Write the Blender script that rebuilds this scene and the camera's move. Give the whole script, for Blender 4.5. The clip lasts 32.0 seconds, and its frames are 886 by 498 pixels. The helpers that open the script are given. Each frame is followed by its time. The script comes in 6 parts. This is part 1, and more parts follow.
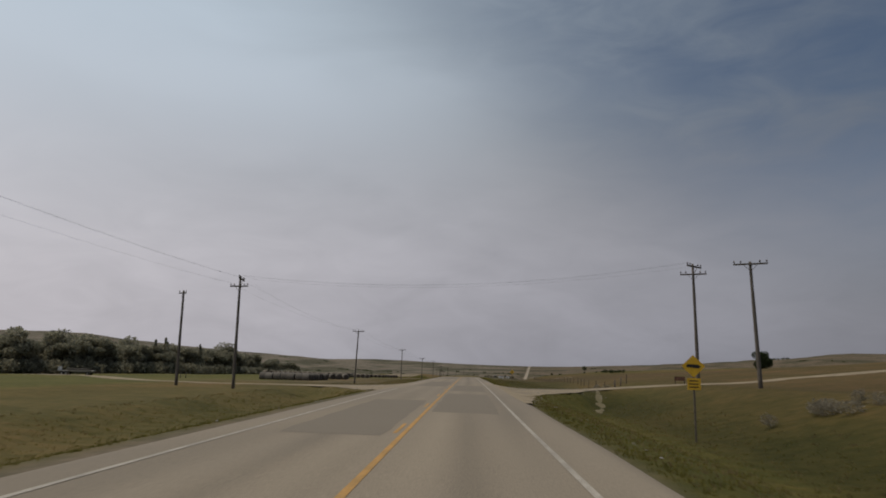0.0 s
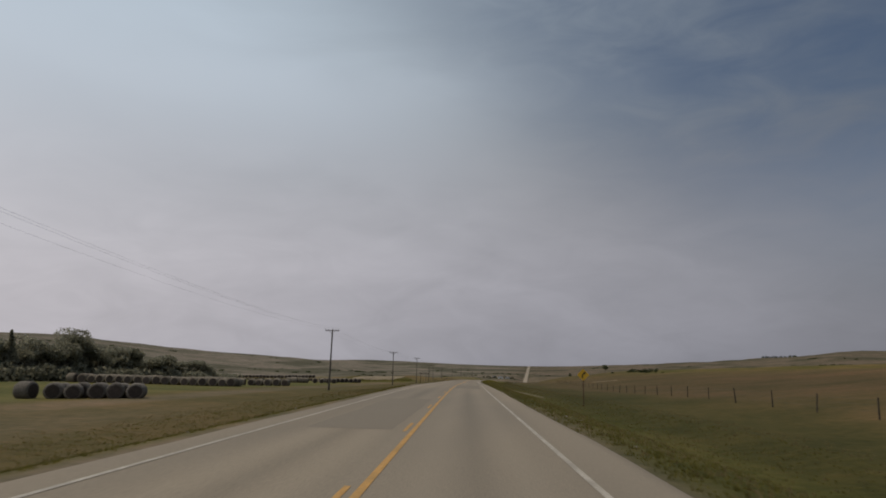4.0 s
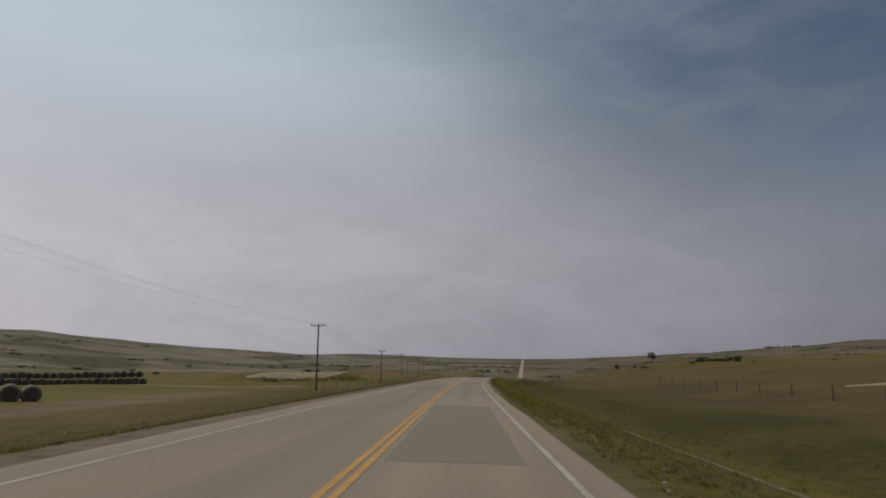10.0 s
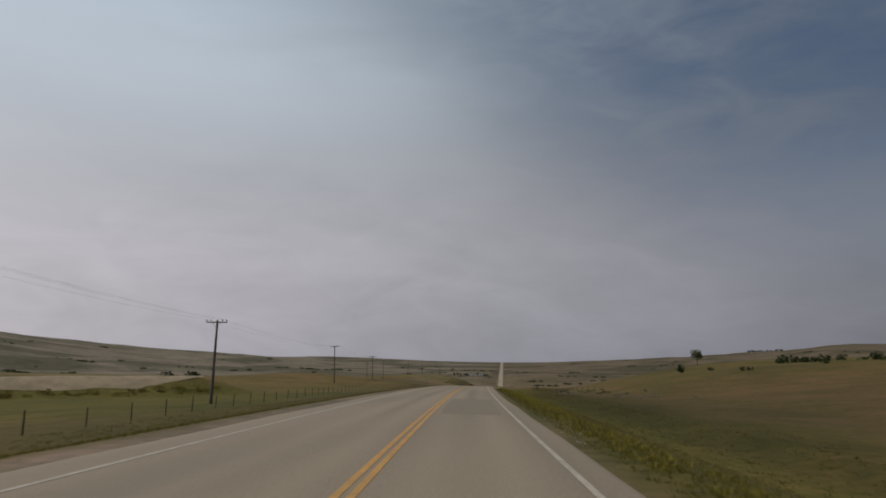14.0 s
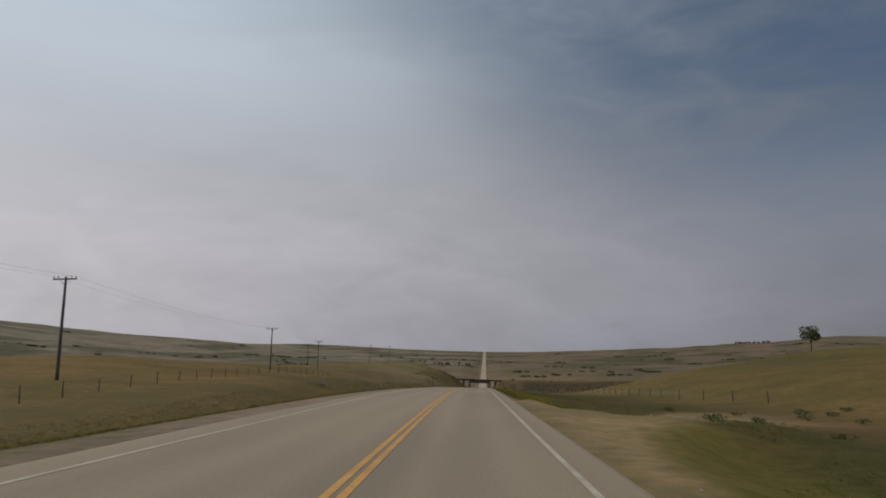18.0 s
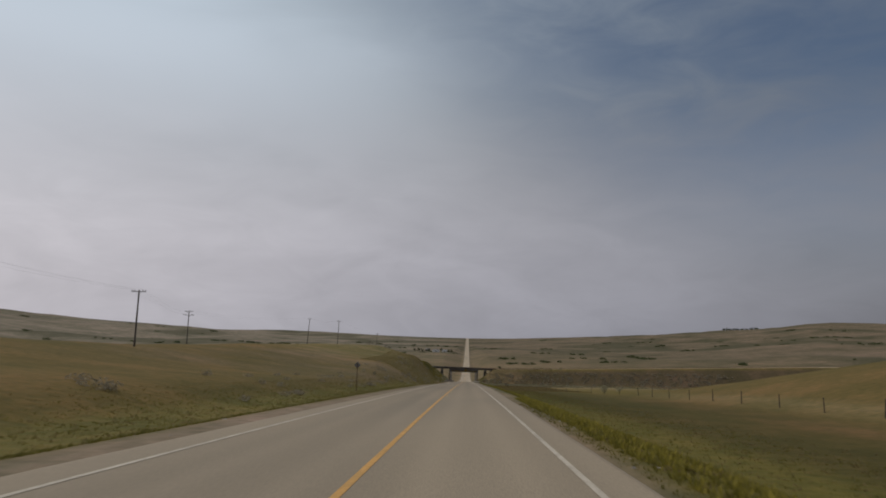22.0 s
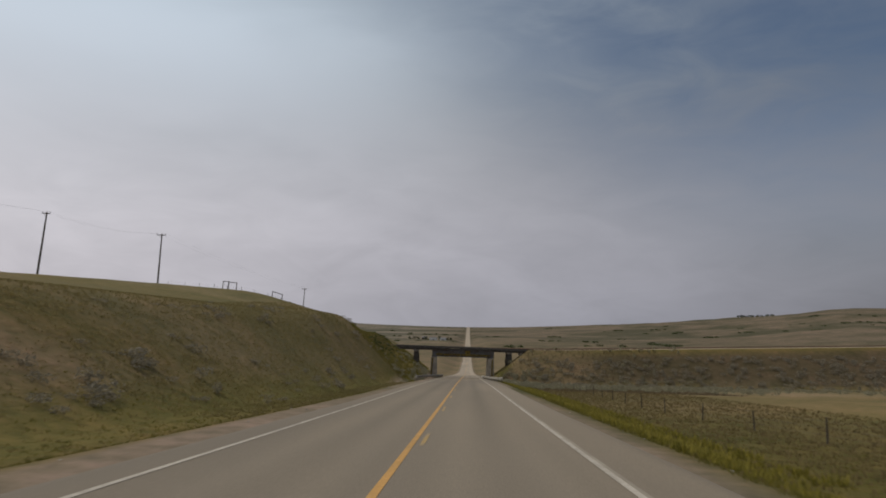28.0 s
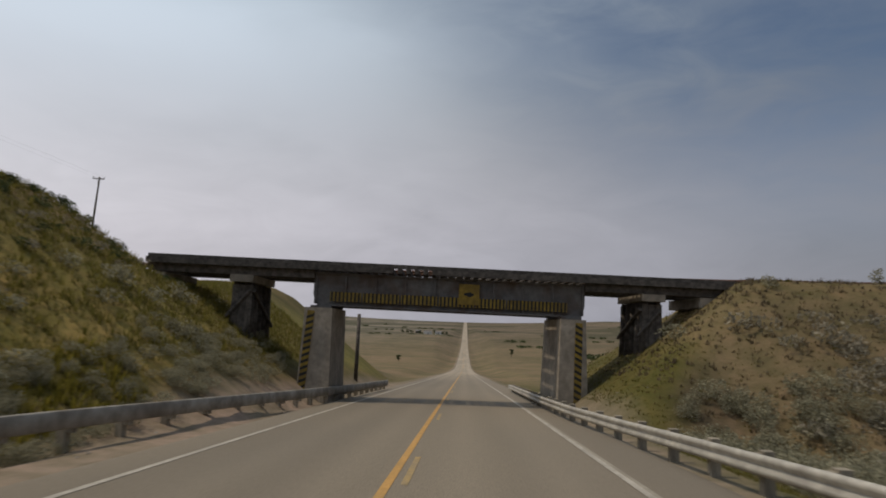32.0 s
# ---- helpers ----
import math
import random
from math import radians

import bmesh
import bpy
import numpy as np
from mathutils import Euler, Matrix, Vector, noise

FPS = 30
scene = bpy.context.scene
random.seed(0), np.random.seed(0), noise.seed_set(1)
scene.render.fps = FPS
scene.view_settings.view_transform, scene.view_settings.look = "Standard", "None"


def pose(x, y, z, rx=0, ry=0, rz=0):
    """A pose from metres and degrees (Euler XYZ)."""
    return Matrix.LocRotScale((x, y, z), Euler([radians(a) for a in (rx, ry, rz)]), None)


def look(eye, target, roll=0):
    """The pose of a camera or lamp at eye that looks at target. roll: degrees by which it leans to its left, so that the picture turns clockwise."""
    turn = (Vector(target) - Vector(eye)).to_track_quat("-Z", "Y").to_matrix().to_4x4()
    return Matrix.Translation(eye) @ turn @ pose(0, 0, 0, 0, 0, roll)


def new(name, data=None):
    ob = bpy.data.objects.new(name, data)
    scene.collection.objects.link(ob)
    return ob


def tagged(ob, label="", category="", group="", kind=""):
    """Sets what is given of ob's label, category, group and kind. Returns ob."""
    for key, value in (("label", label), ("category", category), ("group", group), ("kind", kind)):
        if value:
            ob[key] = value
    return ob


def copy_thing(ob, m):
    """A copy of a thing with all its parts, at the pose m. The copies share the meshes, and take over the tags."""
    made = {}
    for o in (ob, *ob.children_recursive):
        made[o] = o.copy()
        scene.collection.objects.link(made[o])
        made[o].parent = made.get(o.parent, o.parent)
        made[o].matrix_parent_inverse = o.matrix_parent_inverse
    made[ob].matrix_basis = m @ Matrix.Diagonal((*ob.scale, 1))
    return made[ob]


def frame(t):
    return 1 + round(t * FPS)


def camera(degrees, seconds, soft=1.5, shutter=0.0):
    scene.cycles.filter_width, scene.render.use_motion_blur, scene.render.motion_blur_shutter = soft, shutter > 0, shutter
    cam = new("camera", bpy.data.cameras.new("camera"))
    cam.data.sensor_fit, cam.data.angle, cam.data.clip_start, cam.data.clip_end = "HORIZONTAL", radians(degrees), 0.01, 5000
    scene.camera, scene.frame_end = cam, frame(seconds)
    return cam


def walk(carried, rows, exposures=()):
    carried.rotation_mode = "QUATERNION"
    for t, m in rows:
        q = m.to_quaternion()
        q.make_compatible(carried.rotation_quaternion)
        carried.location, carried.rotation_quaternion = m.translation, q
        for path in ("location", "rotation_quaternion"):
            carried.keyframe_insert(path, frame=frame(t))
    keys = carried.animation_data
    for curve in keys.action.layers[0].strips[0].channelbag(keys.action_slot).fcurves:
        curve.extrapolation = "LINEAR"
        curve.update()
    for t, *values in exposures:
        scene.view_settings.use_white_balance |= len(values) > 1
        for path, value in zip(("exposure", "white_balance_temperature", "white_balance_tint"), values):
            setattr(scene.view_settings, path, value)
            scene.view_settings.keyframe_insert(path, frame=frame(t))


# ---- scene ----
cam = camera(69.0, 32.0, soft=1.8, shutter=0.16)
PATH = [
    (0, pose(44.05, 0.00, 1.600, 100.17, -1.5, 8.21)),
    (0.5, pose(42.58, 13.55, 1.502, 100.31, -1.2, 8.14)),
    (1, pose(41.12, 27.10, 1.429, 100.55, -1.3, 7.89)),
    (1.5, pose(39.72, 40.65, 1.363, 100.39, -0.2, 7.72)),
    (2, pose(38.32, 54.20, 1.279, 100.32, -0.4, 7.79)),
    (2.5, pose(36.87, 67.75, 1.176, 100.23, -1.1, 7.99)),
    (3, pose(35.42, 81.30, 1.058, 100.11, -1.3, 8.00)),
    (3.5, pose(33.96, 94.85, 0.937, 100.23, -1.1, 7.99)),
    (5.5, pose(28.11, 149.05, 0.438, 100.10, -1.8, 8.18)),
    (6, pose(26.66, 162.60, 0.299, 100.05, -2.2, 8.18)),
    (6.5, pose(25.24, 176.15, 0.147, 100.06, -2.2, 7.96)),
    (7, pose(23.90, 189.70, -0.029, 99.84, -1.3, 7.54)),
    (7.5, pose(22.74, 203.25, -0.247, 99.79, -1.2, 7.31)),
    (8, pose(21.63, 216.80, -0.509, 99.30, -1.1, 7.27)),
    (8.5, pose(20.50, 230.35, -0.787, 99.70, -1.0, 7.23)),
    (9, pose(19.37, 243.90, -1.052, 99.53, -0.9, 7.20)),
    (9.5, pose(18.10, 257.45, -1.301, 99.82, -0.5, 7.16)),
    (10, pose(16.82, 271.00, -1.540, 99.71, -0.6, 7.25)),
    (10.5, pose(15.53, 284.55, -1.781, 99.68, -0.5, 7.21)),
    (11, pose(14.25, 298.10, -2.024, 99.72, -0.6, 7.21)),
    (11.5, pose(12.94, 311.65, -2.262, 99.73, -0.6, 7.04)),
    (12, pose(11.68, 325.20, -2.491, 99.77, -0.7, 6.94)),
    (12.5, pose(10.47, 338.75, -2.715, 99.86, -0.9, 6.54)),
    (13, pose(9.38, 352.30, -2.943, 99.65, -1.1, 6.04)),
    (13.5, pose(8.54, 365.85, -3.169, 99.74, -0.9, 5.55)),
    (14, pose(7.80, 379.40, -3.378, 100.04, -0.8, 5.28)),
    (14.5, pose(7.04, 392.95, -3.583, 99.77, -0.7, 5.20)),
    (16.5, pose(4.62, 447.15, -4.573, 99.59, -0.9, 4.05)),
    (17, pose(4.15, 460.70, -4.857, 99.50, -0.9, 4.05)),
    (17.5, pose(3.68, 474.25, -5.170, 99.33, -1.4, 4.02)),
    (18, pose(3.25, 487.80, -5.512, 99.15, -1.3, 3.70)),
    (18.5, pose(2.85, 501.35, -5.859, 99.26, -1.4, 3.46)),
    (19, pose(2.50, 514.90, -6.202, 99.45, -1.6, 3.29)),
    (19.5, pose(2.15, 528.45, -6.578, 98.94, -1.2, 3.17)),
    (20, pose(1.84, 542.00, -7.026, 98.76, -1.2, 2.91)),
    (20.5, pose(1.69, 555.55, -7.556, 98.17, -1.5, 2.69)),
    (21, pose(1.61, 569.10, -8.146, 98.15, -1.4, 2.38)),
    (21.5, pose(1.63, 582.65, -8.759, 98.12, -1.4, 2.23)),
    (22, pose(1.68, 596.20, -9.382, 98.08, -1.4, 2.18)),
    (22.5, pose(1.68, 609.75, -10.021, 97.97, -1.5, 2.09)),
    (23, pose(1.68, 623.30, -10.685, 97.86, -1.4, 2.07)),
    (23.5, pose(1.70, 636.85, -11.379, 97.60, -1.5, 2.08)),
    (24, pose(1.70, 650.40, -12.096, 97.69, -1.6, 2.25)),
    (24.5, pose(1.63, 663.95, -12.823, 97.50, -1.5, 2.38)),
    (25, pose(1.56, 677.50, -13.554, 97.62, -1.6, 2.34)),
    (25.5, pose(1.50, 691.05, -14.290, 97.54, -1.5, 2.18)),
    (27.5, pose(1.24, 745.25, -17.422, 97.24, -0.5, 2.12)),
    (28, pose(1.18, 758.80, -18.237, 97.29, -1.1, 2.24)),
    (28.5, pose(1.16, 772.35, -19.038, 97.43, -1.6, 2.25)),
    (29, pose(1.14, 785.90, -19.818, 97.33, -1.7, 2.18)),
    (29.5, pose(1.05, 799.45, -20.571, 97.69, -1.9, 2.29)),
    (30, pose(0.97, 813.00, -21.306, 97.56, -2.0, 2.29)),
    (30.5, pose(0.97, 826.55, -22.047, 97.56, -1.3, 2.11)),
    (31, pose(0.97, 840.10, -22.818, 97.17, -1.5, 2.16)),
    (31.5, pose(0.97, 853.65, -23.617, 97.28, -1.0, 1.82)),
    (32, pose(0.97, 867.20, -24.426, 96.98, -1.9, 1.99)),
]
EXPOSURES = [(0, -0.94), (7, -0.98), (14, -0.99), (17, -0.93), (20, -0.86), (25, -0.78), (28, -0.73), (31, -0.67), (32, -0.60)]
walk(cam, PATH, EXPOSURES)

# ---- sky and sun ----
SUN_AZ, SUN_EL = radians(95), radians(62)      # to the left of the road's line, above the horizon
sun_way = Vector((-math.sin(SUN_AZ) * math.cos(SUN_EL), math.cos(SUN_AZ) * math.cos(SUN_EL), math.sin(SUN_EL)))
world = bpy.data.worlds.new("sky")
scene.world = world
world.use_nodes = True


def build_sky(nt):
    nodes, links = nt.nodes, nt.links
    nodes.clear()

    def node(kind, **values):
        n = nodes.new(kind)
        for k, v in values.items():
            n.inputs[k].default_value = v
        return n

    def calc(op, a, b=None):
        n = nodes.new("ShaderNodeMath")
        n.operation = op
        for slot, v in ((0, a), (1, b)):
            if v is None:
                continue
            if isinstance(v, (int, float)):
                n.inputs[slot].default_value = v
            else:
                links.new(v, n.inputs[slot])
        return n.outputs[0]

    sky = nodes.new("ShaderNodeTexSky")
    sky.sky_type, sky.sun_disc = "NISHITA", False
    sky.sun_elevation, sky.sun_rotation = SUN_EL, -SUN_AZ
    sky.air_density, sky.dust_density, sky.ozone_density = 1.0, 2.0, 1.6
    geo = nodes.new("ShaderNodeTexCoord")
    sep = nodes.new("ShaderNodeSeparateXYZ")
    links.new(geo.outputs["Generated"], sep.inputs[0])
    # thin cloud veil: long soft streaks, and a finer one over it
    turn = nodes.new("ShaderNodeMapping")
    turn.inputs["Rotation"].default_value = (0, radians(24), 0)
    turn.inputs["Scale"].default_value = (1.7, 1.7, 4.4)
    turn.inputs["Location"].default_value = (0.3, 0.7, 0.15)
    links.new(geo.outputs["Generated"], turn.inputs["Vector"])
    # the thicker sheet ends along a slanting line, with clearer air beyond it
    across = nodes.new("ShaderNodeVectorMath")
    across.operation = "DOT_PRODUCT"
    across.inputs[1].default_value = (0.5, 0.0, 0.866)
    links.new(geo.outputs["Generated"], across.inputs[0])
    sheet = nodes.new("ShaderNodeMapRange")
    sheet.interpolation_type = "SMOOTHSTEP"
    sheet.inputs["From Min"].default_value, sheet.inputs["From Max"].default_value = 0.12, 0.44
    sheet.inputs["To Min"].default_value, sheet.inputs["To Max"].default_value = SHEET
    big = node("ShaderNodeTexNoise", Scale=1.5, Detail=4.0, Roughness=0.5, Distortion=0.5)
    fine = node("ShaderNodeTexNoise", Scale=5.0, Detail=6.0, Roughness=0.57, Distortion=0.7)
    links.new(turn.outputs[0], big.inputs["Vector"])
    links.new(turn.outputs[0], fine.inputs["Vector"])
    ragged = calc("ADD", calc("MULTIPLY", calc("SUBTRACT", big.outputs["Fac"], 0.5), 0.34), calc("MULTIPLY", calc("SUBTRACT", fine.outputs["Fac"], 0.5), 0.16))
    links.new(calc("ADD", across.outputs["Value"], ragged), sheet.inputs["Value"])
    cover = calc("ADD", calc("ADD", calc("MULTIPLY", big.outputs["Fac"], 0.46), 0.155), calc("MULTIPLY", fine.outputs["Fac"], 0.28))
    toward = nodes.new("ShaderNodeVectorMath")
    toward.operation = "DOT_PRODUCT"
    links.new(geo.outputs["Generated"], toward.inputs[0])
    toward.inputs[1].default_value = tuple(sun_way)
    near_sun = nodes.new("ShaderNodeMapRange")
    near_sun.interpolation_type = "SMOOTHSTEP"
    near_sun.inputs["From Min"].default_value, near_sun.inputs["From Max"].default_value = -0.4, 0.85
    links.new(toward.outputs["Value"], near_sun.inputs["Value"])
    veil = nodes.new("ShaderNodeMapRange")
    veil.interpolation_type = "SMOOTHSTEP"
    veil.inputs["From Min"].default_value, veil.inputs["From Max"].default_value = 0.30, 0.80
    veil.inputs["To Min"].default_value, veil.inputs["To Max"].default_value = 0.0, 0.95
    links.new(calc("ADD", calc("ADD", cover, sheet.outputs[0]), calc("MULTIPLY", near_sun.outputs[0], 0.26)), veil.inputs["Value"])
    # the sheet is thickest just inside its edge
    rise, fall, upper = (nodes.new("ShaderNodeMapRange") for _ in range(3))
    for n, lo, hi in ((rise, -0.04, 0.17), (fall, 0.40, 0.17), (upper, 0.36, 0.52)):
        n.interpolation_type = "SMOOTHSTEP"
        n.inputs["From Min"].default_value, n.inputs["From Max"].default_value = lo, hi
        wavy = calc("MULTIPLY", calc("SUBTRACT", big.outputs["Fac"], 0.5), 0.2)
        links.new(calc("ADD", sep.outputs[2] if n is upper else across.outputs["Value"], wavy), n.inputs["Value"])
    rim = calc("ADD", calc("MULTIPLY", calc("MULTIPLY", rise.outputs[0], fall.outputs[0]), 0.13), 0.96)
    rim = calc("SUBTRACT", rim, calc("MULTIPLY", upper.outputs[0], 0.20))
    glow = nodes.new("ShaderNodeMapRange")
    glow.inputs["To Min"].default_value, glow.inputs["To Max"].default_value = CLOUD_DIM, CLOUD_LIT
    links.new(calc("POWER", near_sun.outputs[0], 1.6), glow.inputs["Value"])
    cloud = nodes.new("ShaderNodeVectorMath")
    cloud.operation = "SCALE"
    high = nodes.new("ShaderNodeMapRange")
    high.interpolation_type = "SMOOTHSTEP"
    high.inputs["From Min"].default_value, high.inputs["From Max"].default_value = 0.22, 0.55
    links.new(sep.outputs[2], high.inputs["Value"])
    hue = nodes.new("ShaderNodeMix")
    hue.data_type = "RGBA"
    hue.inputs[6].default_value, hue.inputs[7].default_value = (0.915, 0.965, 1.055, 1), (0.825, 0.965, 1.105, 1)
    links.new(high.outputs[0], hue.inputs["Factor"])
    links.new(hue.outputs[2], cloud.inputs[0])
    links.new(calc("MULTIPLY", glow.outputs[0], rim), cloud.inputs["Scale"])
    mix = nodes.new("ShaderNodeMix")
    mix.data_type = "RGBA"
    links.new(veil.outputs[0], mix.inputs["Factor"])
    links.new(sky.outputs[0], mix.inputs[6])
    links.new(cloud.outputs[0], mix.inputs[7])
    # haze that whitens the lowest air
    low = nodes.new("ShaderNodeMapRange")
    low.interpolation_type = "SMOOTHSTEP"
    low.inputs["From Min"].default_value, low.inputs["From Max"].default_value = 0.0, 0.38
    low.inputs["To Min"].default_value, low.inputs["To Max"].default_value = 0.9, 0.0
    links.new(sep.outputs[2], low.inputs["Value"])
    haze = nodes.new("ShaderNodeMix")
    haze.data_type = "RGBA"
    bright = nodes.new("ShaderNodeVectorMath")
    bright.operation = "SCALE"
    tint = nodes.new("ShaderNodeMix")
    tint.data_type = "RGBA"
    tint.inputs[6].default_value, tint.inputs[7].default_value = (*HAZE_COOL, 1), (*HAZE, 1)
    links.new(near_sun.outputs[0], tint.inputs["Factor"])
    links.new(tint.outputs[2], bright.inputs[0])
    level = calc("ADD", calc("MULTIPLY", calc("POWER", near_sun.outputs[0], 0.6), 1.71), 0.33)
    mottle = calc("ADD", calc("MULTIPLY", cover, 1.25), 0.40)
    links.new(calc("MULTIPLY", calc("MULTIPLY", level, mottle), rim), bright.inputs["Scale"])
    links.new(bright.outputs[0], haze.inputs[7])
    links.new(low.outputs[0], haze.inputs["Factor"])
    links.new(mix.outputs[2], haze.inputs[6])
    back = node("ShaderNodeBackground", Strength=SKY_STRENGTH)
    out = nodes.new("ShaderNodeOutputWorld")
    links.new(haze.outputs[2], back.inputs["Color"])
    links.new(back.outputs[0], out.inputs["Surface"])


SKY_STRENGTH = 0.10
SHEET = (0.18, -0.125)
CLOUD_DIM, CLOUD_LIT = 2.0, 13.4
HAZE = (7.12, 6.5, 6.62)
HAZE_COOL = (5.25, 5.32, 6.15)
build_sky(world.node_tree)
sun_data = bpy.data.lights.new("sun", "SUN")
sun_data.energy, sun_data.angle, sun_data.color = 3.35, radians(1.2), (1.0, 0.86, 0.68)
sun = new("sun", sun_data)
sun.matrix_world = look((0, 0, 60), Vector((0, 0, 60)) - sun_way)

# ---- materials ----


def material(name, dark, light, scale=4.0, rough=0.9, bump=0.3, detail=6.0, metal=0.0, big=None, stretch=(1, 1, 1), bump_scale=None, spread=(0.35, 0.65), per_piece=0.0):
    """Two colours mixed by noise at real size; big: (colour, scale, amount) lays wide stains over them."""
    m = bpy.data.materials.new(name)
    m.use_nodes = True
    nt = m.node_tree
    nodes, links = nt.nodes, nt.links
    bsdf = nodes["Principled BSDF"]
    bsdf.inputs["Roughness"].default_value = rough
    bsdf.inputs["Metallic"].default_value = metal
    bsdf.inputs["Specular IOR Level"].default_value = 0.25
    co = nodes.new("ShaderNodeTexCoord")
    mp = nodes.new("ShaderNodeMapping")
    mp.inputs["Scale"].default_value = stretch
    links.new(co.outputs["Object"], mp.inputs["Vector"])
    n = nodes.new("ShaderNodeTexNoise")
    n.inputs["Scale"].default_value, n.inputs["Detail"].default_value, n.inputs["Roughness"].default_value = scale, detail, 0.62
    links.new(mp.outputs[0], n.inputs["Vector"])
    ramp = nodes.new("ShaderNodeValToRGB")
    ramp.color_ramp.elements[0].position, ramp.color_ramp.elements[1].position = spread
    ramp.color_ramp.elements[0].color, ramp.color_ramp.elements[1].color = (*dark, 1), (*light, 1)
    links.new(n.outputs["Fac"], ramp.inputs[0])
    colour = ramp.outputs[0]
    if big:
        n2 = nodes.new("ShaderNodeTexNoise")
        n2.inputs["Scale"].default_value, n2.inputs["Detail"].default_value = big[1], 3.0
        links.new(mp.outputs[0], n2.inputs["Vector"])
        r2 = nodes.new("ShaderNodeMapRange")
        r2.inputs["From Min"].default_value, r2.inputs["From Max"].default_value = 0.42, 0.66
        r2.inputs["To Max"].default_value = big[2]
        links.new(n2.outputs["Fac"], r2.inputs["Value"])
        mx = nodes.new("ShaderNodeMix")
        mx.data_type = "RGBA"
        mx.inputs[7].default_value = (*big[0], 1)
        links.new(r2.outputs[0], mx.inputs["Factor"])
        links.new(colour, mx.inputs[6])
        colour = mx.outputs[2]
    if per_piece:
        info = nodes.new("ShaderNodeObjectInfo")
        span = nodes.new("ShaderNodeMapRange")
        span.inputs["To Min"].default_value, span.inputs["To Max"].default_value = 1 - per_piece, 1 + per_piece
        links.new(info.outputs["Random"], span.inputs["Value"])
        hsv = nodes.new("ShaderNodeHueSaturation")
        links.new(span.outputs[0], hsv.inputs["Value"])
        links.new(colour, hsv.inputs["Color"])
        colour = hsv.outputs[0]
    links.new(colour, bsdf.inputs["Base Color"])
    if bump:
        b = nodes.new("ShaderNodeBump")
        b.inputs["Strength"].default_value = bump
        b.inputs["Distance"].default_value = 0.02
        nb = n
        if bump_scale:
            nb = nodes.new("ShaderNodeTexNoise")
            nb.inputs["Scale"].default_value, nb.inputs["Detail"].default_value = bump_scale, 4.0
            links.new(mp.outputs[0], nb.inputs["Vector"])
        links.new(nb.outputs["Fac"], b.inputs["Height"])
        links.new(b.outputs[0], bsdf.inputs["Normal"])
    return m


def leaf_material(name, dark, light, rough=0.75, through_light=0.25):
    """Leaves and grass: colour varied from blade to blade, some light let through."""
    m = bpy.data.materials.new(name)
    m.use_nodes = True
    nt = m.node_tree
    nodes, links = nt.nodes, nt.links
    bsdf = nodes["Principled BSDF"]
    bsdf.inputs["Roughness"].default_value = rough
    bsdf.inputs["Specular IOR Level"].default_value = 0.2
    geo = nodes.new("ShaderNodeNewGeometry")
    co = nodes.new("ShaderNodeTexCoord")
    n = nodes.new("ShaderNodeTexNoise")
    n.inputs["Scale"].default_value, n.inputs["Detail"].default_value = 0.35, 4.0
    links.new(co.outputs["Object"], n.inputs["Vector"])
    add = nodes.new("ShaderNodeMath")
    add.operation = "MULTIPLY_ADD"
    add.inputs[1].default_value = 0.55
    links.new(geo.outputs["Random Per Island"], add.inputs[0])
    half = nodes.new("ShaderNodeMath")
    half.operation = "MULTIPLY"
    half.inputs[1].default_value = 0.5
    links.new(n.outputs["Fac"], half.inputs[0])
    links.new(half.outputs[0], add.inputs[2])
    ramp = nodes.new("ShaderNodeValToRGB")
    ramp.color_ramp.elements[0].position, ramp.color_ramp.elements[1].position = 0.15, 0.75
    ramp.color_ramp.elements[0].color, ramp.color_ramp.elements[1].color = (*dark, 1), (*light, 1)
    links.new(add.outputs[0], ramp.inputs[0])
    links.new(ramp.outputs[0], bsdf.inputs["Base Color"])
    soft = nodes.new("ShaderNodeBsdfTranslucent")
    links.new(ramp.outputs[0], soft.inputs["Color"])
    mix = nodes.new("ShaderNodeMixShader")
    mix.inputs[0].default_value = through_light
    links.new(bsdf.outputs[0], mix.inputs[1])
    links.new(soft.outputs[0], mix.inputs[2])
    links.new(mix.outputs[0], nodes["Material Output"].inputs["Surface"])
    return m


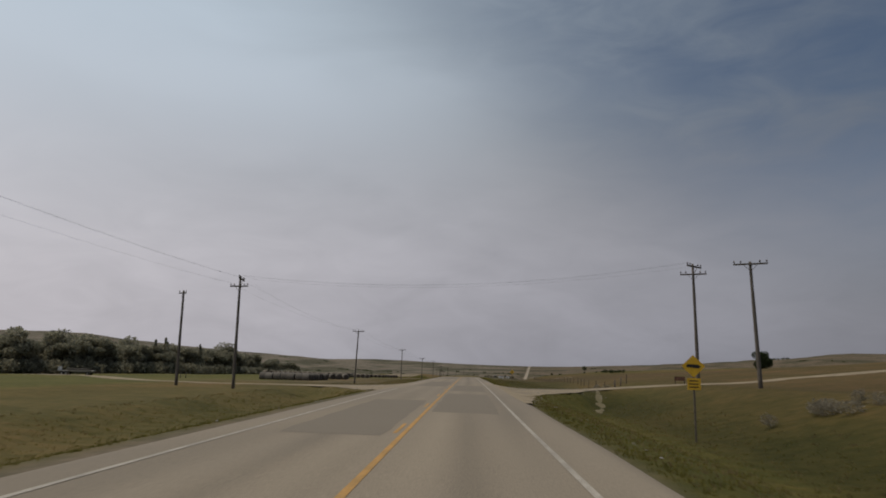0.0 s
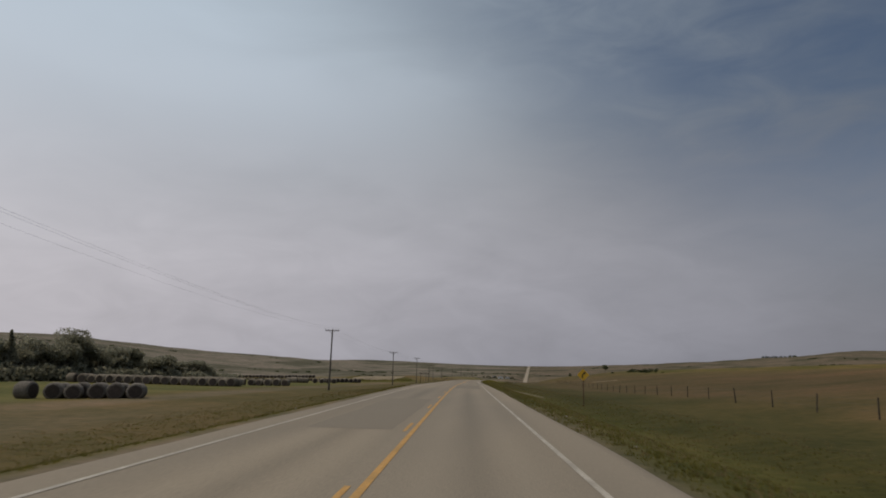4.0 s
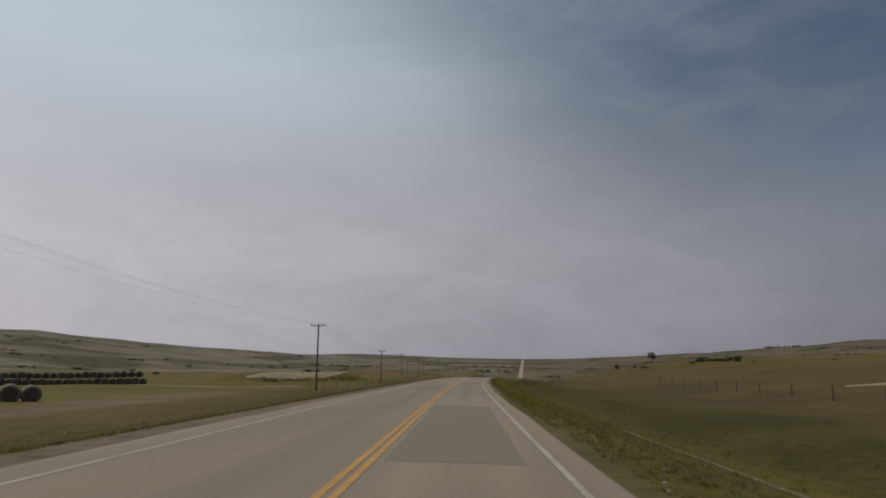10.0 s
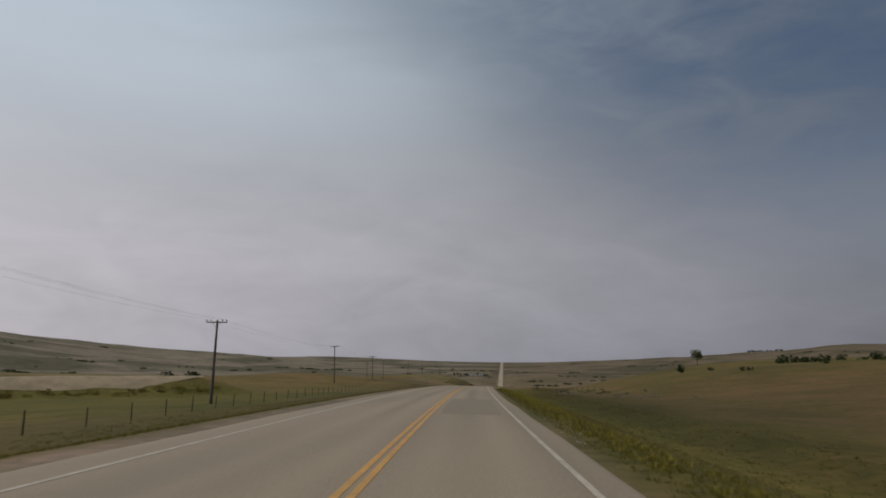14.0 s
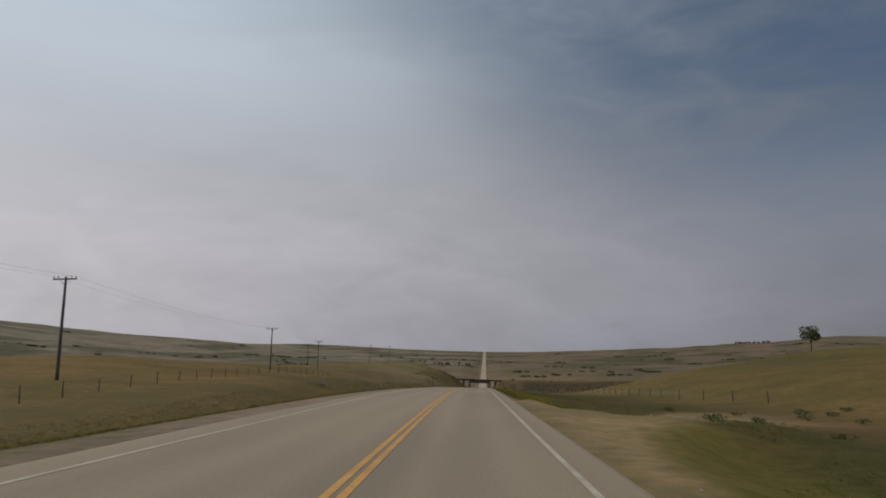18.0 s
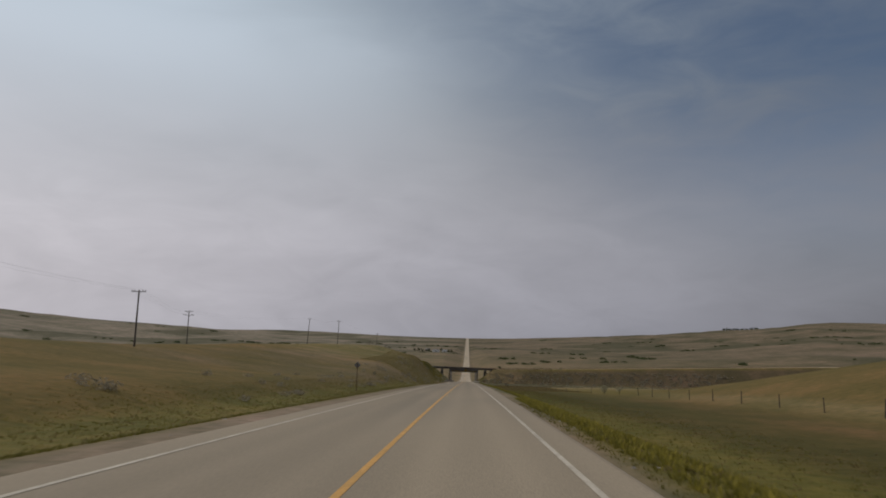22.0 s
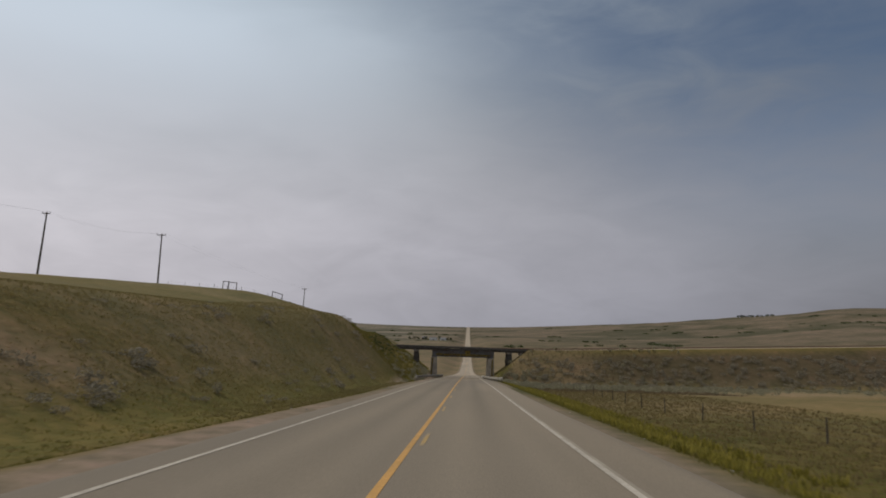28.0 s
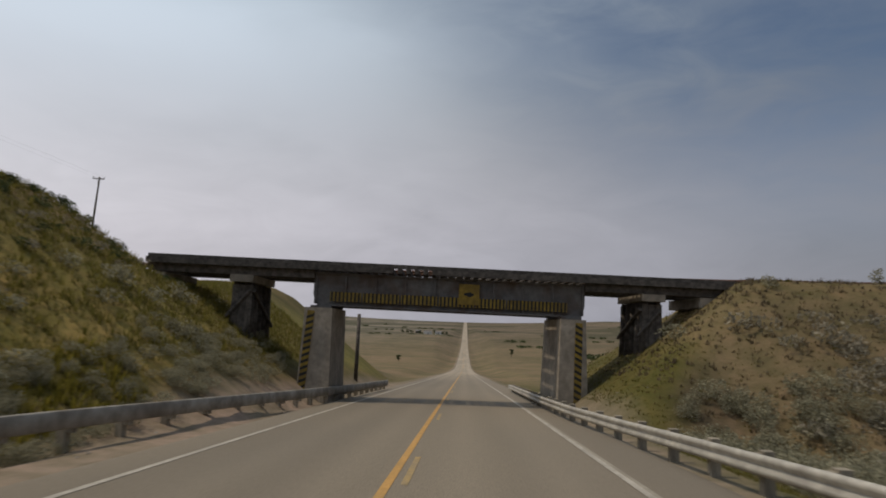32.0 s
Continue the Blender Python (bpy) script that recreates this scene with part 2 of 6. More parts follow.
def ground_material():
    """Prairie: the cover's own colour from the mesh, broken up by grass, bare soil and sage at three scales."""
    m = bpy.data.materials.new("prairie")
    m.use_nodes = True
    nt = m.node_tree
    nodes, links = nt.nodes, nt.links
    bsdf = nodes["Principled BSDF"]
    bsdf.inputs["Roughness"].default_value = 0.95
    bsdf.inputs["Specular IOR Level"].default_value = 0.1
    att = nodes.new("ShaderNodeAttribute")
    att.attribute_name = "cover"
    co = nodes.new("ShaderNodeTexCoord")
    colour = att.outputs["Color"]
    last = None
    for scale, low, high, span in ((0.012, 0.80, 1.20, 4.0), (0.04, 0.78, 1.22, 4.0), (0.14, 0.76, 1.24, 5.0), (1.3, 0.72, 1.28, 5.0)):
        n = nodes.new("ShaderNodeTexNoise")
        n.inputs["Scale"].default_value, n.inputs["Detail"].default_value, n.inputs["Roughness"].default_value = scale, span, 0.6
        links.new(co.outputs["Object"], n.inputs["Vector"])
        r = nodes.new("ShaderNodeMapRange")
        r.inputs["From Min"].default_value, r.inputs["From Max"].default_value = 0.3, 0.7
        r.inputs["To Min"].default_value, r.inputs["To Max"].default_value = low, high
        links.new(n.outputs["Fac"], r.inputs["Value"])
        hsv = nodes.new("ShaderNodeHueSaturation")
        links.new(r.outputs[0], hsv.inputs["Value"])
        shift = nodes.new("ShaderNodeMapRange")
        shift.inputs["From Min"].default_value, shift.inputs["From Max"].default_value = 0.3, 0.7
        shift.inputs["To Min"].default_value, shift.inputs["To Max"].default_value = 0.515, 0.485
        links.new(n.outputs["Fac"], shift.inputs["Value"])
        links.new(shift.outputs[0], hsv.inputs["Hue"])
        links.new(colour, hsv.inputs["Color"])
        colour = hsv.outputs[0]
        last = n
    links.new(colour, bsdf.inputs["Base Color"])
    b = nodes.new("ShaderNodeBump")
    b.inputs["Strength"].default_value, b.inputs["Distance"].default_value = 0.6, 0.25
    links.new(last.outputs["Fac"], b.inputs["Height"])
    links.new(b.outputs[0], bsdf.inputs["Normal"])
    return m


def worn(m):
    """Lays the mesh's own tone, real wear with a painted far sheen, over a material's colour."""
    nodes, links = m.node_tree.nodes, m.node_tree.links
    bsdf = nodes["Principled BSDF"]
    colour = bsdf.inputs["Base Color"].links[0].from_socket
    att = nodes.new("ShaderNodeAttribute")
    att.attribute_name = "wear_and_sheen"
    mx = nodes.new("ShaderNodeMix")
    mx.data_type, mx.blend_type = "RGBA", "MULTIPLY"
    mx.inputs["Factor"].default_value = 1.0
    links.new(colour, mx.inputs[6])
    links.new(att.outputs["Color"], mx.inputs[7])
    links.new(mx.outputs[2], bsdf.inputs["Base Color"])
    return m


M_GROUND = ground_material()
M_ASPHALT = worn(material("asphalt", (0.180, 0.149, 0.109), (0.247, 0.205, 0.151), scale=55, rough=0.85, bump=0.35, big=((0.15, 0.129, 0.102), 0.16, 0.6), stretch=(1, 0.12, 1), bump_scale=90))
M_PATCH = material("asphalt_patch", (0.157, 0.133, 0.102), (0.214, 0.182, 0.14), scale=50, rough=0.9, bump=0.3, big=((0.19, 0.162, 0.125), 0.3, 0.7))
M_GRAVEL = material("gravel", (0.19, 0.15, 0.10), (0.36, 0.295, 0.20), scale=14, rough=0.95, bump=1.0, big=((0.16, 0.13, 0.088), 0.5, 0.6))
M_WHITE_PAINT = material("white_paint", (0.29, 0.26, 0.215), (0.45, 0.41, 0.345), scale=9, rough=0.7, bump=0.15, big=((0.2, 0.18, 0.15), 0.9, 0.5))
M_YELLOW_PAINT = material("yellow_paint", (0.36, 0.20, 0.055), (0.50, 0.278, 0.08), scale=9, rough=0.7, bump=0.15, big=((0.24, 0.16, 0.06), 0.9, 0.45))
M_OLD_PAINT = material("worn_old_paint", (0.22, 0.195, 0.155), (0.31, 0.275, 0.22), scale=7, rough=0.8, bump=0.1, big=((0.2, 0.172, 0.135), 0.7, 0.9))
M_OLD_YELLOW = material("worn_yellow_paint", (0.26, 0.185, 0.085), (0.38, 0.26, 0.10), scale=7, rough=0.8, bump=0.1, big=((0.2, 0.165, 0.12), 0.8, 0.8))
M_POLE = material("weathered_pole", (0.07, 0.06, 0.05), (0.15, 0.13, 0.11), scale=5, stretch=(6, 6, 0.6), rough=0.9, bump=0.5)
# lightened so the colour holds the veiling haze over the bridge's dark timbers
M_TIMBER = material("creosote_timber", (0.048, 0.041, 0.036), (0.125, 0.108, 0.094), scale=4, stretch=(1, 1, 1), rough=0.85, bump=0.5, per_piece=0.2)
M_STEEL = material("weathered_girder", (0.085, 0.08, 0.08), (0.15, 0.142, 0.138), scale=2.5, rough=0.7, bump=0.15, big=((0.09, 0.05, 0.03), 1.3, 0.5))
M_CONCRETE = material("concrete", (0.22, 0.187, 0.148), (0.35, 0.302, 0.245), scale=3, rough=0.92, bump=0.3, big=((0.14, 0.12, 0.1), 0.8, 0.6))
M_SIGN_YELLOW = material("sign_yellow", (0.52, 0.30, 0.02), (0.62, 0.37, 0.03), scale=3, rough=0.45, bump=0.0)
M_FADED_YELLOW = material("faded_yellow", (0.17, 0.115, 0.02), (0.30, 0.20, 0.035), scale=4, rough=0.75, bump=0.05, big=((0.09, 0.06, 0.03), 1.5, 0.6))
M_SIGN_BLACK = material("sign_black", (0.012, 0.012, 0.012), (0.022, 0.022, 0.022), scale=5, rough=0.6, bump=0.0)
M_GALVANISED = material("galvanised", (0.34, 0.315, 0.27), (0.50, 0.465, 0.40), scale=6, rough=0.55, bump=0.1, metal=0.25, big=((0.2, 0.18, 0.16), 1.2, 0.5))
M_FENCE = material("dark_fence_wood", (0.035, 0.029, 0.022), (0.085, 0.07, 0.055), scale=6, stretch=(4, 4, 0.6), rough=0.95, bump=0.5, per_piece=0.25)
M_SIGN_BACK = material("sign_back", (0.14, 0.132, 0.128), (0.20, 0.19, 0.185), scale=4, rough=0.6, bump=0.05, metal=0.3)
M_TRAIL = material("trodden_trail", (0.11, 0.092, 0.05), (0.18, 0.148, 0.086), scale=6, rough=0.95, bump=0.6, big=((0.12, 0.105, 0.05), 0.6, 0.6))
M_STRAW = material("hay", (0.12, 0.10, 0.075), (0.27, 0.232, 0.18), scale=9, stretch=(1, 1, 1), rough=0.98, bump=0.9, per_piece=0.25)
M_OLD_STRAW = material("old_hay", (0.085, 0.076, 0.066), (0.19, 0.168, 0.142), scale=9, rough=0.98, bump=0.9, per_piece=0.25)
# weathered bale ends, with the shade on them painted into the hay colour
M_COIL = material("shaded_hay_end", (0.042, 0.033, 0.028), (0.095, 0.076, 0.064), scale=9, rough=0.98, bump=0.9, per_piece=0.25)
M_POST = material("pale_post_wood", (0.17, 0.145, 0.11), (0.30, 0.262, 0.205), scale=6, stretch=(4, 4, 0.6), rough=0.92, bump=0.5, per_piece=0.2)
M_WOOD = material("grey_wood", (0.07, 0.058, 0.045), (0.16, 0.135, 0.11), scale=6, stretch=(4, 4, 0.6), rough=0.92, bump=0.5, per_piece=0.25)
M_WIRE = material("wire", (0.03, 0.03, 0.03), (0.06, 0.06, 0.06), scale=3, rough=0.6, bump=0)
M_GLASS_CUP = material("brown_insulator", (0.03, 0.015, 0.01), (0.06, 0.03, 0.02), scale=5, rough=0.25, bump=0)
M_BARK = material("bark", (0.045, 0.035, 0.028), (0.10, 0.085, 0.07), scale=8, stretch=(3, 3, 0.8), rough=0.95, bump=0.6)
M_LEAF_DARK = leaf_material("dark_leaves", (0.016, 0.024, 0.009), (0.055, 0.072, 0.028))
# belt leaves far paler than foliage: distance haze is put into their colour
M_LEAF_BELT = leaf_material("belt_leaves", (0.165, 0.165, 0.118), (0.34, 0.325, 0.24), through_light=0.6)
M_LEAF_PALE = leaf_material("pale_leaves", (0.055, 0.062, 0.03), (0.135, 0.14, 0.07))
M_LEAF_MID = leaf_material("prairie_leaves", (0.025, 0.036, 0.012), (0.075, 0.095, 0.035))
M_SAGE = leaf_material("sagebrush_leaves", (0.145, 0.136, 0.088), (0.325, 0.303, 0.205), through_light=0.4)
M_SAGE_DRY = leaf_material("dry_sagebrush_leaves", (0.132, 0.117, 0.086), (0.295, 0.264, 0.198), through_light=0.4)
M_GRASS_GREEN = leaf_material("green_grass", (0.095, 0.088, 0.02), (0.175, 0.152, 0.038), through_light=0.5)
M_GRASS_DRY = leaf_material("dry_grass", (0.12, 0.092, 0.038), (0.22, 0.168, 0.078), through_light=0.5)
M_GRASS_HILL = leaf_material("hill_grass_blades", (0.145, 0.12, 0.05), (0.25, 0.205, 0.092), through_light=0.5)
M_GRASS_BANK = leaf_material("bank_grass_blades", (0.09, 0.07, 0.045), (0.175, 0.134, 0.082), through_light=0.4)
M_CLOVER = leaf_material("yellow_sweet_clover", (0.108, 0.10, 0.02), (0.265, 0.222, 0.038), through_light=0.4)
M_RUST = material("rusty_steel", (0.05, 0.028, 0.02), (0.12, 0.06, 0.04), scale=6, rough=0.85, bump=0.2)
M_WHITE_WALL = material("white_siding", (0.55, 0.54, 0.52), (0.75, 0.74, 0.72), scale=1.5, rough=0.7, bump=0.1)
M_ROOF = material("farm_roof", (0.10, 0.095, 0.09), (0.18, 0.17, 0.16), scale=2, rough=0.7, bump=0.1)
M_ROCK = material("boulder", (0.13, 0.12, 0.105), (0.30, 0.28, 0.255), scale=3, rough=0.95, bump=0.7)
M_TYRE = material("tyre", (0.012, 0.012, 0.012), (0.03, 0.03, 0.03), scale=8, rough=0.9, bump=0.2)

# ---- the lie of the land ----
# ROAD KNOTS every 24 m
ROAD_X = [42.23, 39.68, 37.19, 34.69, 32.17, 29.64, 27.09, 24.57, 22.18, 19.94, 17.74, 15.53, 13.29, 11.08, 9.0, 7.24, 5.78, 4.47, 3.36, 2.46, 1.65, 1.01, 0.53, 0.17, 0.02, -0.0, 0.0, 0.0, 0.0, 0.0, 0.0, 0.0, 0.0, 0.0, 0.0, 0.0, 0.0]
ROAD_Z = [-0.15, -0.31, -0.43, -0.61, -0.82, -1.03, -1.26, -1.51, -1.81, -2.24, -2.73, -3.17, -3.59, -4.02, -4.42, -4.82, -5.2, -5.59, -6.03, -6.51, -7.06, -7.68, -8.31, -9.16, -10.21, -11.33, -12.51, -13.78, -15.11, -16.46, -17.88, -19.38, -20.88, -22.31, -23.69, -25.16, -26.18]
BEYOND_Y = np.array([902, 1000, 1150, 1274, 1400, 1600, 1900, 2300, 3000, 3600, 3900, 4600, 6000], float)
BEYOND_Z = np.array([-28.9, -34.9, -43.8, -50, -53.6, -56, -55.2, -45, -19.5, 2.0, 5.0, 2.0, -8.0])
_ky = np.append(np.arange(0, 856, 24.0), 856.0)
_fy = np.concatenate([np.arange(-900, 0, 24.0), _ky, BEYOND_Y])
_fx = np.concatenate([ROAD_X[0] + 0.1175 * np.arange(900, 0, -24.0), ROAD_X, BEYOND_Y * 0])
_fz = np.concatenate([ROAD_Z[0] + 0.006 * np.arange(900, 0, -24.0), ROAD_Z, BEYOND_Z])


def smooth_curve(knots_y, knots_v):
    """A finely sampled line through the knots with its corners rounded off."""
    ys = np.arange(-900.0, 6000.0, 3.0)
    vs = np.interp(ys, knots_y, knots_v)
    for width in (9, 9):
        k = np.hanning(width + 2)[1:-1]
        vs = np.convolve(np.pad(vs, width // 2, mode="edge"), k / k.sum(), "valid")
    return ys, vs


_sy, _sx = smooth_curve(_fy, _fx)
_, _sz = smooth_curve(_fy, _fz)
RAIL_Y, RAIL_Z = 889.0, -22.5          # the railway's station across the road, and its formation


# distance along the road against the stations that the plan is written in
STATION = np.array([-2000, 542.0, 595.9, 649.1, 688.6, 740.8, 766.6, 805.0, 843.2, 856.0, 9000])
ALONG = np.array([-2000, 542.0, 596.2, 650.4, 691.1, 745.2, 772.4, 813.0, 853.7, 867.2, 9011.2])


def along_road(station):
    return np.interp(station, STATION, ALONG)


def station_of(y):
    return np.interp(y, ALONG, STATION)


def road_x(y):
    return np.interp(station_of(y), _sy, _sx)


def road_z(y):
    return np.interp(station_of(y), _sy, _sz)


def smoothstep(a, b, v):
    t = np.clip((v - a) / (b - a), 0, 1)
    return t * t * (3 - 2 * t)


_grid = np.random.RandomState(7).rand(256, 256)


def value_noise(x, y):
    """Smooth noise from 0 to 1 with cells of 1."""
    x, y = np.asarray(x, float), np.asarray(y, float)
    xi, yi = np.floor(x).astype(int), np.floor(y).astype(int)
    fx, fy = x - xi, y - yi
    fx, fy = fx * fx * (3 - 2 * fx), fy * fy * (3 - 2 * fy)
    g = lambda a, b: _grid[a % 256, b % 256]
    low = g(xi, yi) * (1 - fx) + g(xi + 1, yi) * fx
    high = g(xi, yi + 1) * (1 - fx) + g(xi + 1, yi + 1) * fx
    return low * (1 - fy) + high * fy


def fractal(x, y, size):
    return value_noise(x / size, y / size) * 0.55 + value_noise(x / size * 2.1 + 31, y / size * 2.1 + 17) * 0.3 + value_noise(x / size * 4.3 + 5, y / size * 4.3 + 71) * 0.15


def bank_place(x, y):
    """Distance in front of the pond bank's crest, and along it."""
    ax, ay = x + 45.7, y - 485.5
    return 0.705 * ax - 0.709 * ay, -0.709 * ax - 0.705 * ay


def ground_z(x, y):
    """Height of the land at any place; numpy arrays or numbers."""
    x, y = np.broadcast_arrays(np.asarray(x, float), np.asarray(y, float))
    zr, d = road_z(y), x - road_x(y)
    y = station_of(y)
    a = np.abs(d)
    # open land beside the road
    left_land = zr - 1.3 + 0.62 * smoothstep(125, 90, y) - (np.interp(y, [340, 420], [0.004, 0.036]) * np.clip(a - 18, 0, 30) + 0.026 * np.clip(a - 78, 0, 100)) * smoothstep(620, 420, y)
    hill = np.interp(y, [490, 545, 590, 621, 700, 748, 837, 860, 873, 885, 905, 930, 960, 1000, 1150], [-5.4, -5.4, -7.0, -8.2, -11.2, -11.6, -11.7, -11.95, -14.05, -14.75, -15.9, -15.6, -22, -32, -43.5]) - np.interp(y, [545, 621, 700, 825, 843, 858, 866], [2.5, 3.0, 4.4, 4.3, 3.8, 3.9, 4.5]) * smoothstep(np.interp(y, [825, 856], [62, 39]), 19.5, a) - 0.055 * np.clip(a - 58, 0, 70)
    left_land = left_land * (1 - smoothstep(490, 600, y)) + hill * smoothstep(490, 600, y)
    rise = np.interp(y, [-100, 250, 560, 620, 665, 700, 735, 770, 870], [0.085, 0.09, 0.10, 0.14, 0.19, 0.16, 0.06, 0.01, 0.0])
    right_land = zr - 1.0 + 1.9 * smoothstep(np.interp(y, [80, 96], [13, 19]), np.interp(y, [80, 96], [22, 34]), a) * smoothstep(260, 90, y) + rise * (np.clip(a - 30, 0, 80) + 0.25 * np.clip(a - 110, 0, 200))
    right_land = right_land + 2.8 * smoothstep(24, 54, a) * smoothstep(112, 88, a) * smoothstep(480, 550, y) * smoothstep(730, 615, y)
    land = np.where(d < 0, left_land, right_land)
    valley = zr + 1.2 + 0.012 * np.clip(a - 30, 0, 600)
    w = smoothstep(905, 1080, y)
    land = land * (1 - w) + valley * w
    # the far ridge all round
    r = np.hypot(x, y - 430)
    az = np.degrees(np.arctan2(np.abs(x), np.maximum(y - 430, 1e-3)))
    lift = np.tan(np.radians(np.where(x < 0, 1.75 * np.minimum(az / 41.0, 1.0) ** 2.7, 1.55 * np.minimum(az / 26.0, 1.0) ** 1.7)))
    w = smoothstep(650, 2900, r)
    w2 = np.maximum(w, smoothstep(350, 1500, a))
    land = land * (1 - w2) + w2 * (road_z(along_road(430 + r)) * w + (1 - w) * -14.0) + w * lift * r
    # coulees and knolls, growing with the distance from the road
    rough = smoothstep(60, 900, a) * smoothstep(200, 1500, r + 0 * a)
    land = land + rough * ((fractal(x, y, 420.0) - 0.5) * 34 + (fractal(x + 900, y, 130.0) - 0.5) * 9)
    land = land + smoothstep(9, 60, a) * (fractal(x, y, 24.0) - 0.5) * 0.8
    # a low earth bank round the dry pond
    u, v = bank_place(x, y)
    land = land + 3.0 * smoothstep(10, 1, u) * smoothstep(-70, -4, u) * smoothstep(-14, -1, v) * smoothstep(52, 24, v)
    # railway: cutting through the hill, bank across the low ground
    along = np.abs(y - RAIL_Y - 0.0006 * np.clip(x - 60, 0, 400) ** 2)
    cut = RAIL_Z + np.where(y < RAIL_Y, 1.9, 0.07) * np.clip(along - np.where(y < RAIL_Y, 4.6, 3.3), 0, 80)
    bank = RAIL_Z + 0.7 * (d > 0) * smoothstep(10.5, 13.5, a) + 0.03 * np.clip(a - 20, 0, 150) - 0.62 * np.clip(along - 3.4, 0, 80)
    near_rail = (y > 700) & (y < 1100)
    land = np.where(near_rail & (d < 0), np.minimum(land, cut), land)
    land = np.where(near_rail & (a < 420), np.maximum(land, bank), land)
    # the road's own cutting, ditch and shoulder
    steep = np.interp(y, [500, 650, 760, 825, 845, 858, 872, 905, 940, 1000], [0.30, 0.34, 0.50, 0.9, 1.15, 1.0, 0.78, 0.76, 0.80, 0.3])
    foot = np.interp(y, [0, 600, 700, 846, 856, 866, 877, 905, 930, 970], [13, 13, 11, 10.4, 8.6, 7.6, 5.7, 5.7, 6.2, 11])
    soft = np.interp(y, [820, 845, 877, 930, 960], [1.6, 1.0, 0.6, 0.6, 1.6])
    slope = zr - 0.9 * smoothstep(620, 560, y) + np.interp(y, [866, 878, 905, 925], [-0.5, 0.3, 0.3, -0.5]) + steep * (np.clip(a - foot, 0, None) - soft * (1 - np.exp(-np.clip(a - foot, 0, None) / soft))) + 9.0 * np.clip(a - 120, 0, None)
    round_off = np.where(d < 0, np.interp(y, [560, 640, 860, 880], [0.3, 1.8, 1.8, 1.2]), 0.05)
    h = np.clip(0.5 + 0.5 * (slope - land) / round_off, 0, 1)
    land = slope * (1 - h) + land * h - round_off * h * (1 - h)
    shoulder = np.where(d < 0, np.interp(y, [170, 225, 560, 620, 760, 800], [6.3, 8.5, 8.4, 7.4, 7.2, 6.5]), 6.3)
    fill = zr - 0.12 - 0.03 * np.clip(a - 6.3, 0, 40) - 0.24 * np.clip(a - shoulder, 0, 40)
    land = np.maximum(land, fill)
    ramp = ([5, 8.5, 12, 14, 18.5, 23, 28, 34], [-0.2, -0.14, -0.1, 0.0, 0.3, 0.6, 0.85, 1.1])
    level = ([5, 10, 30], [-0.2, -0.35, -0.7])
    for side, mid, half, rise in ((1, [62, 64, 67.5, 69.6, 72, 74, 77, 80], [25, 8, 4.2, 2.9, 2.5, 2.4, 2.3, 2.2], ramp), (-1, [66, 67.2, 70, 71, 72.5, 73.5, 75, 77], [15, 10, 5, 3.6, 2.4, 1.6, 1.4, 1.3], level), (1, [518, 519, 521, 521, 522, 522, 522, 522], [11, 7, 3, 1, 0, 0, 0, 0], level)):
        yc, h = np.interp(a, ramp[0], mid), np.interp(a, ramp[0], half)
        c = smoothstep(h + 6, h + 0.5, np.abs(y - yc)) * smoothstep(40, 30, a) * (d * side > 0) * (h > 0.1)
        land = land * (1 - c) + (zr + np.interp(a, *rise)) * c
    edge = smoothstep(5.4, 6.6, a)
    return (zr - 0.16) * (1 - edge) + land * edge


def mesh_of(name, verts, faces, mat, smooth=True):
    me = bpy.data.meshes.new(name)
    me.from_pydata([tuple(v) for v in verts], [], [tuple(f) for f in faces])
    me.materials.append(mat)
    if smooth:
        me.polygons.foreach_set("use_smooth", [True] * len(me.polygons))
    me.update()
    return me


def grid_mesh(name, co, mat):
    """A sheet from an array of points (rows, columns, 3)."""
    rows, cols = co.shape[:2]
    i = np.arange(rows * cols).reshape(rows, cols)
    f = np.stack([i[:-1, :-1], i[:-1, 1:], i[1:, 1:], i[1:, :-1]], -1).reshape(-1, 4)
    return mesh_of(name, co.reshape(-1, 3), f, mat)


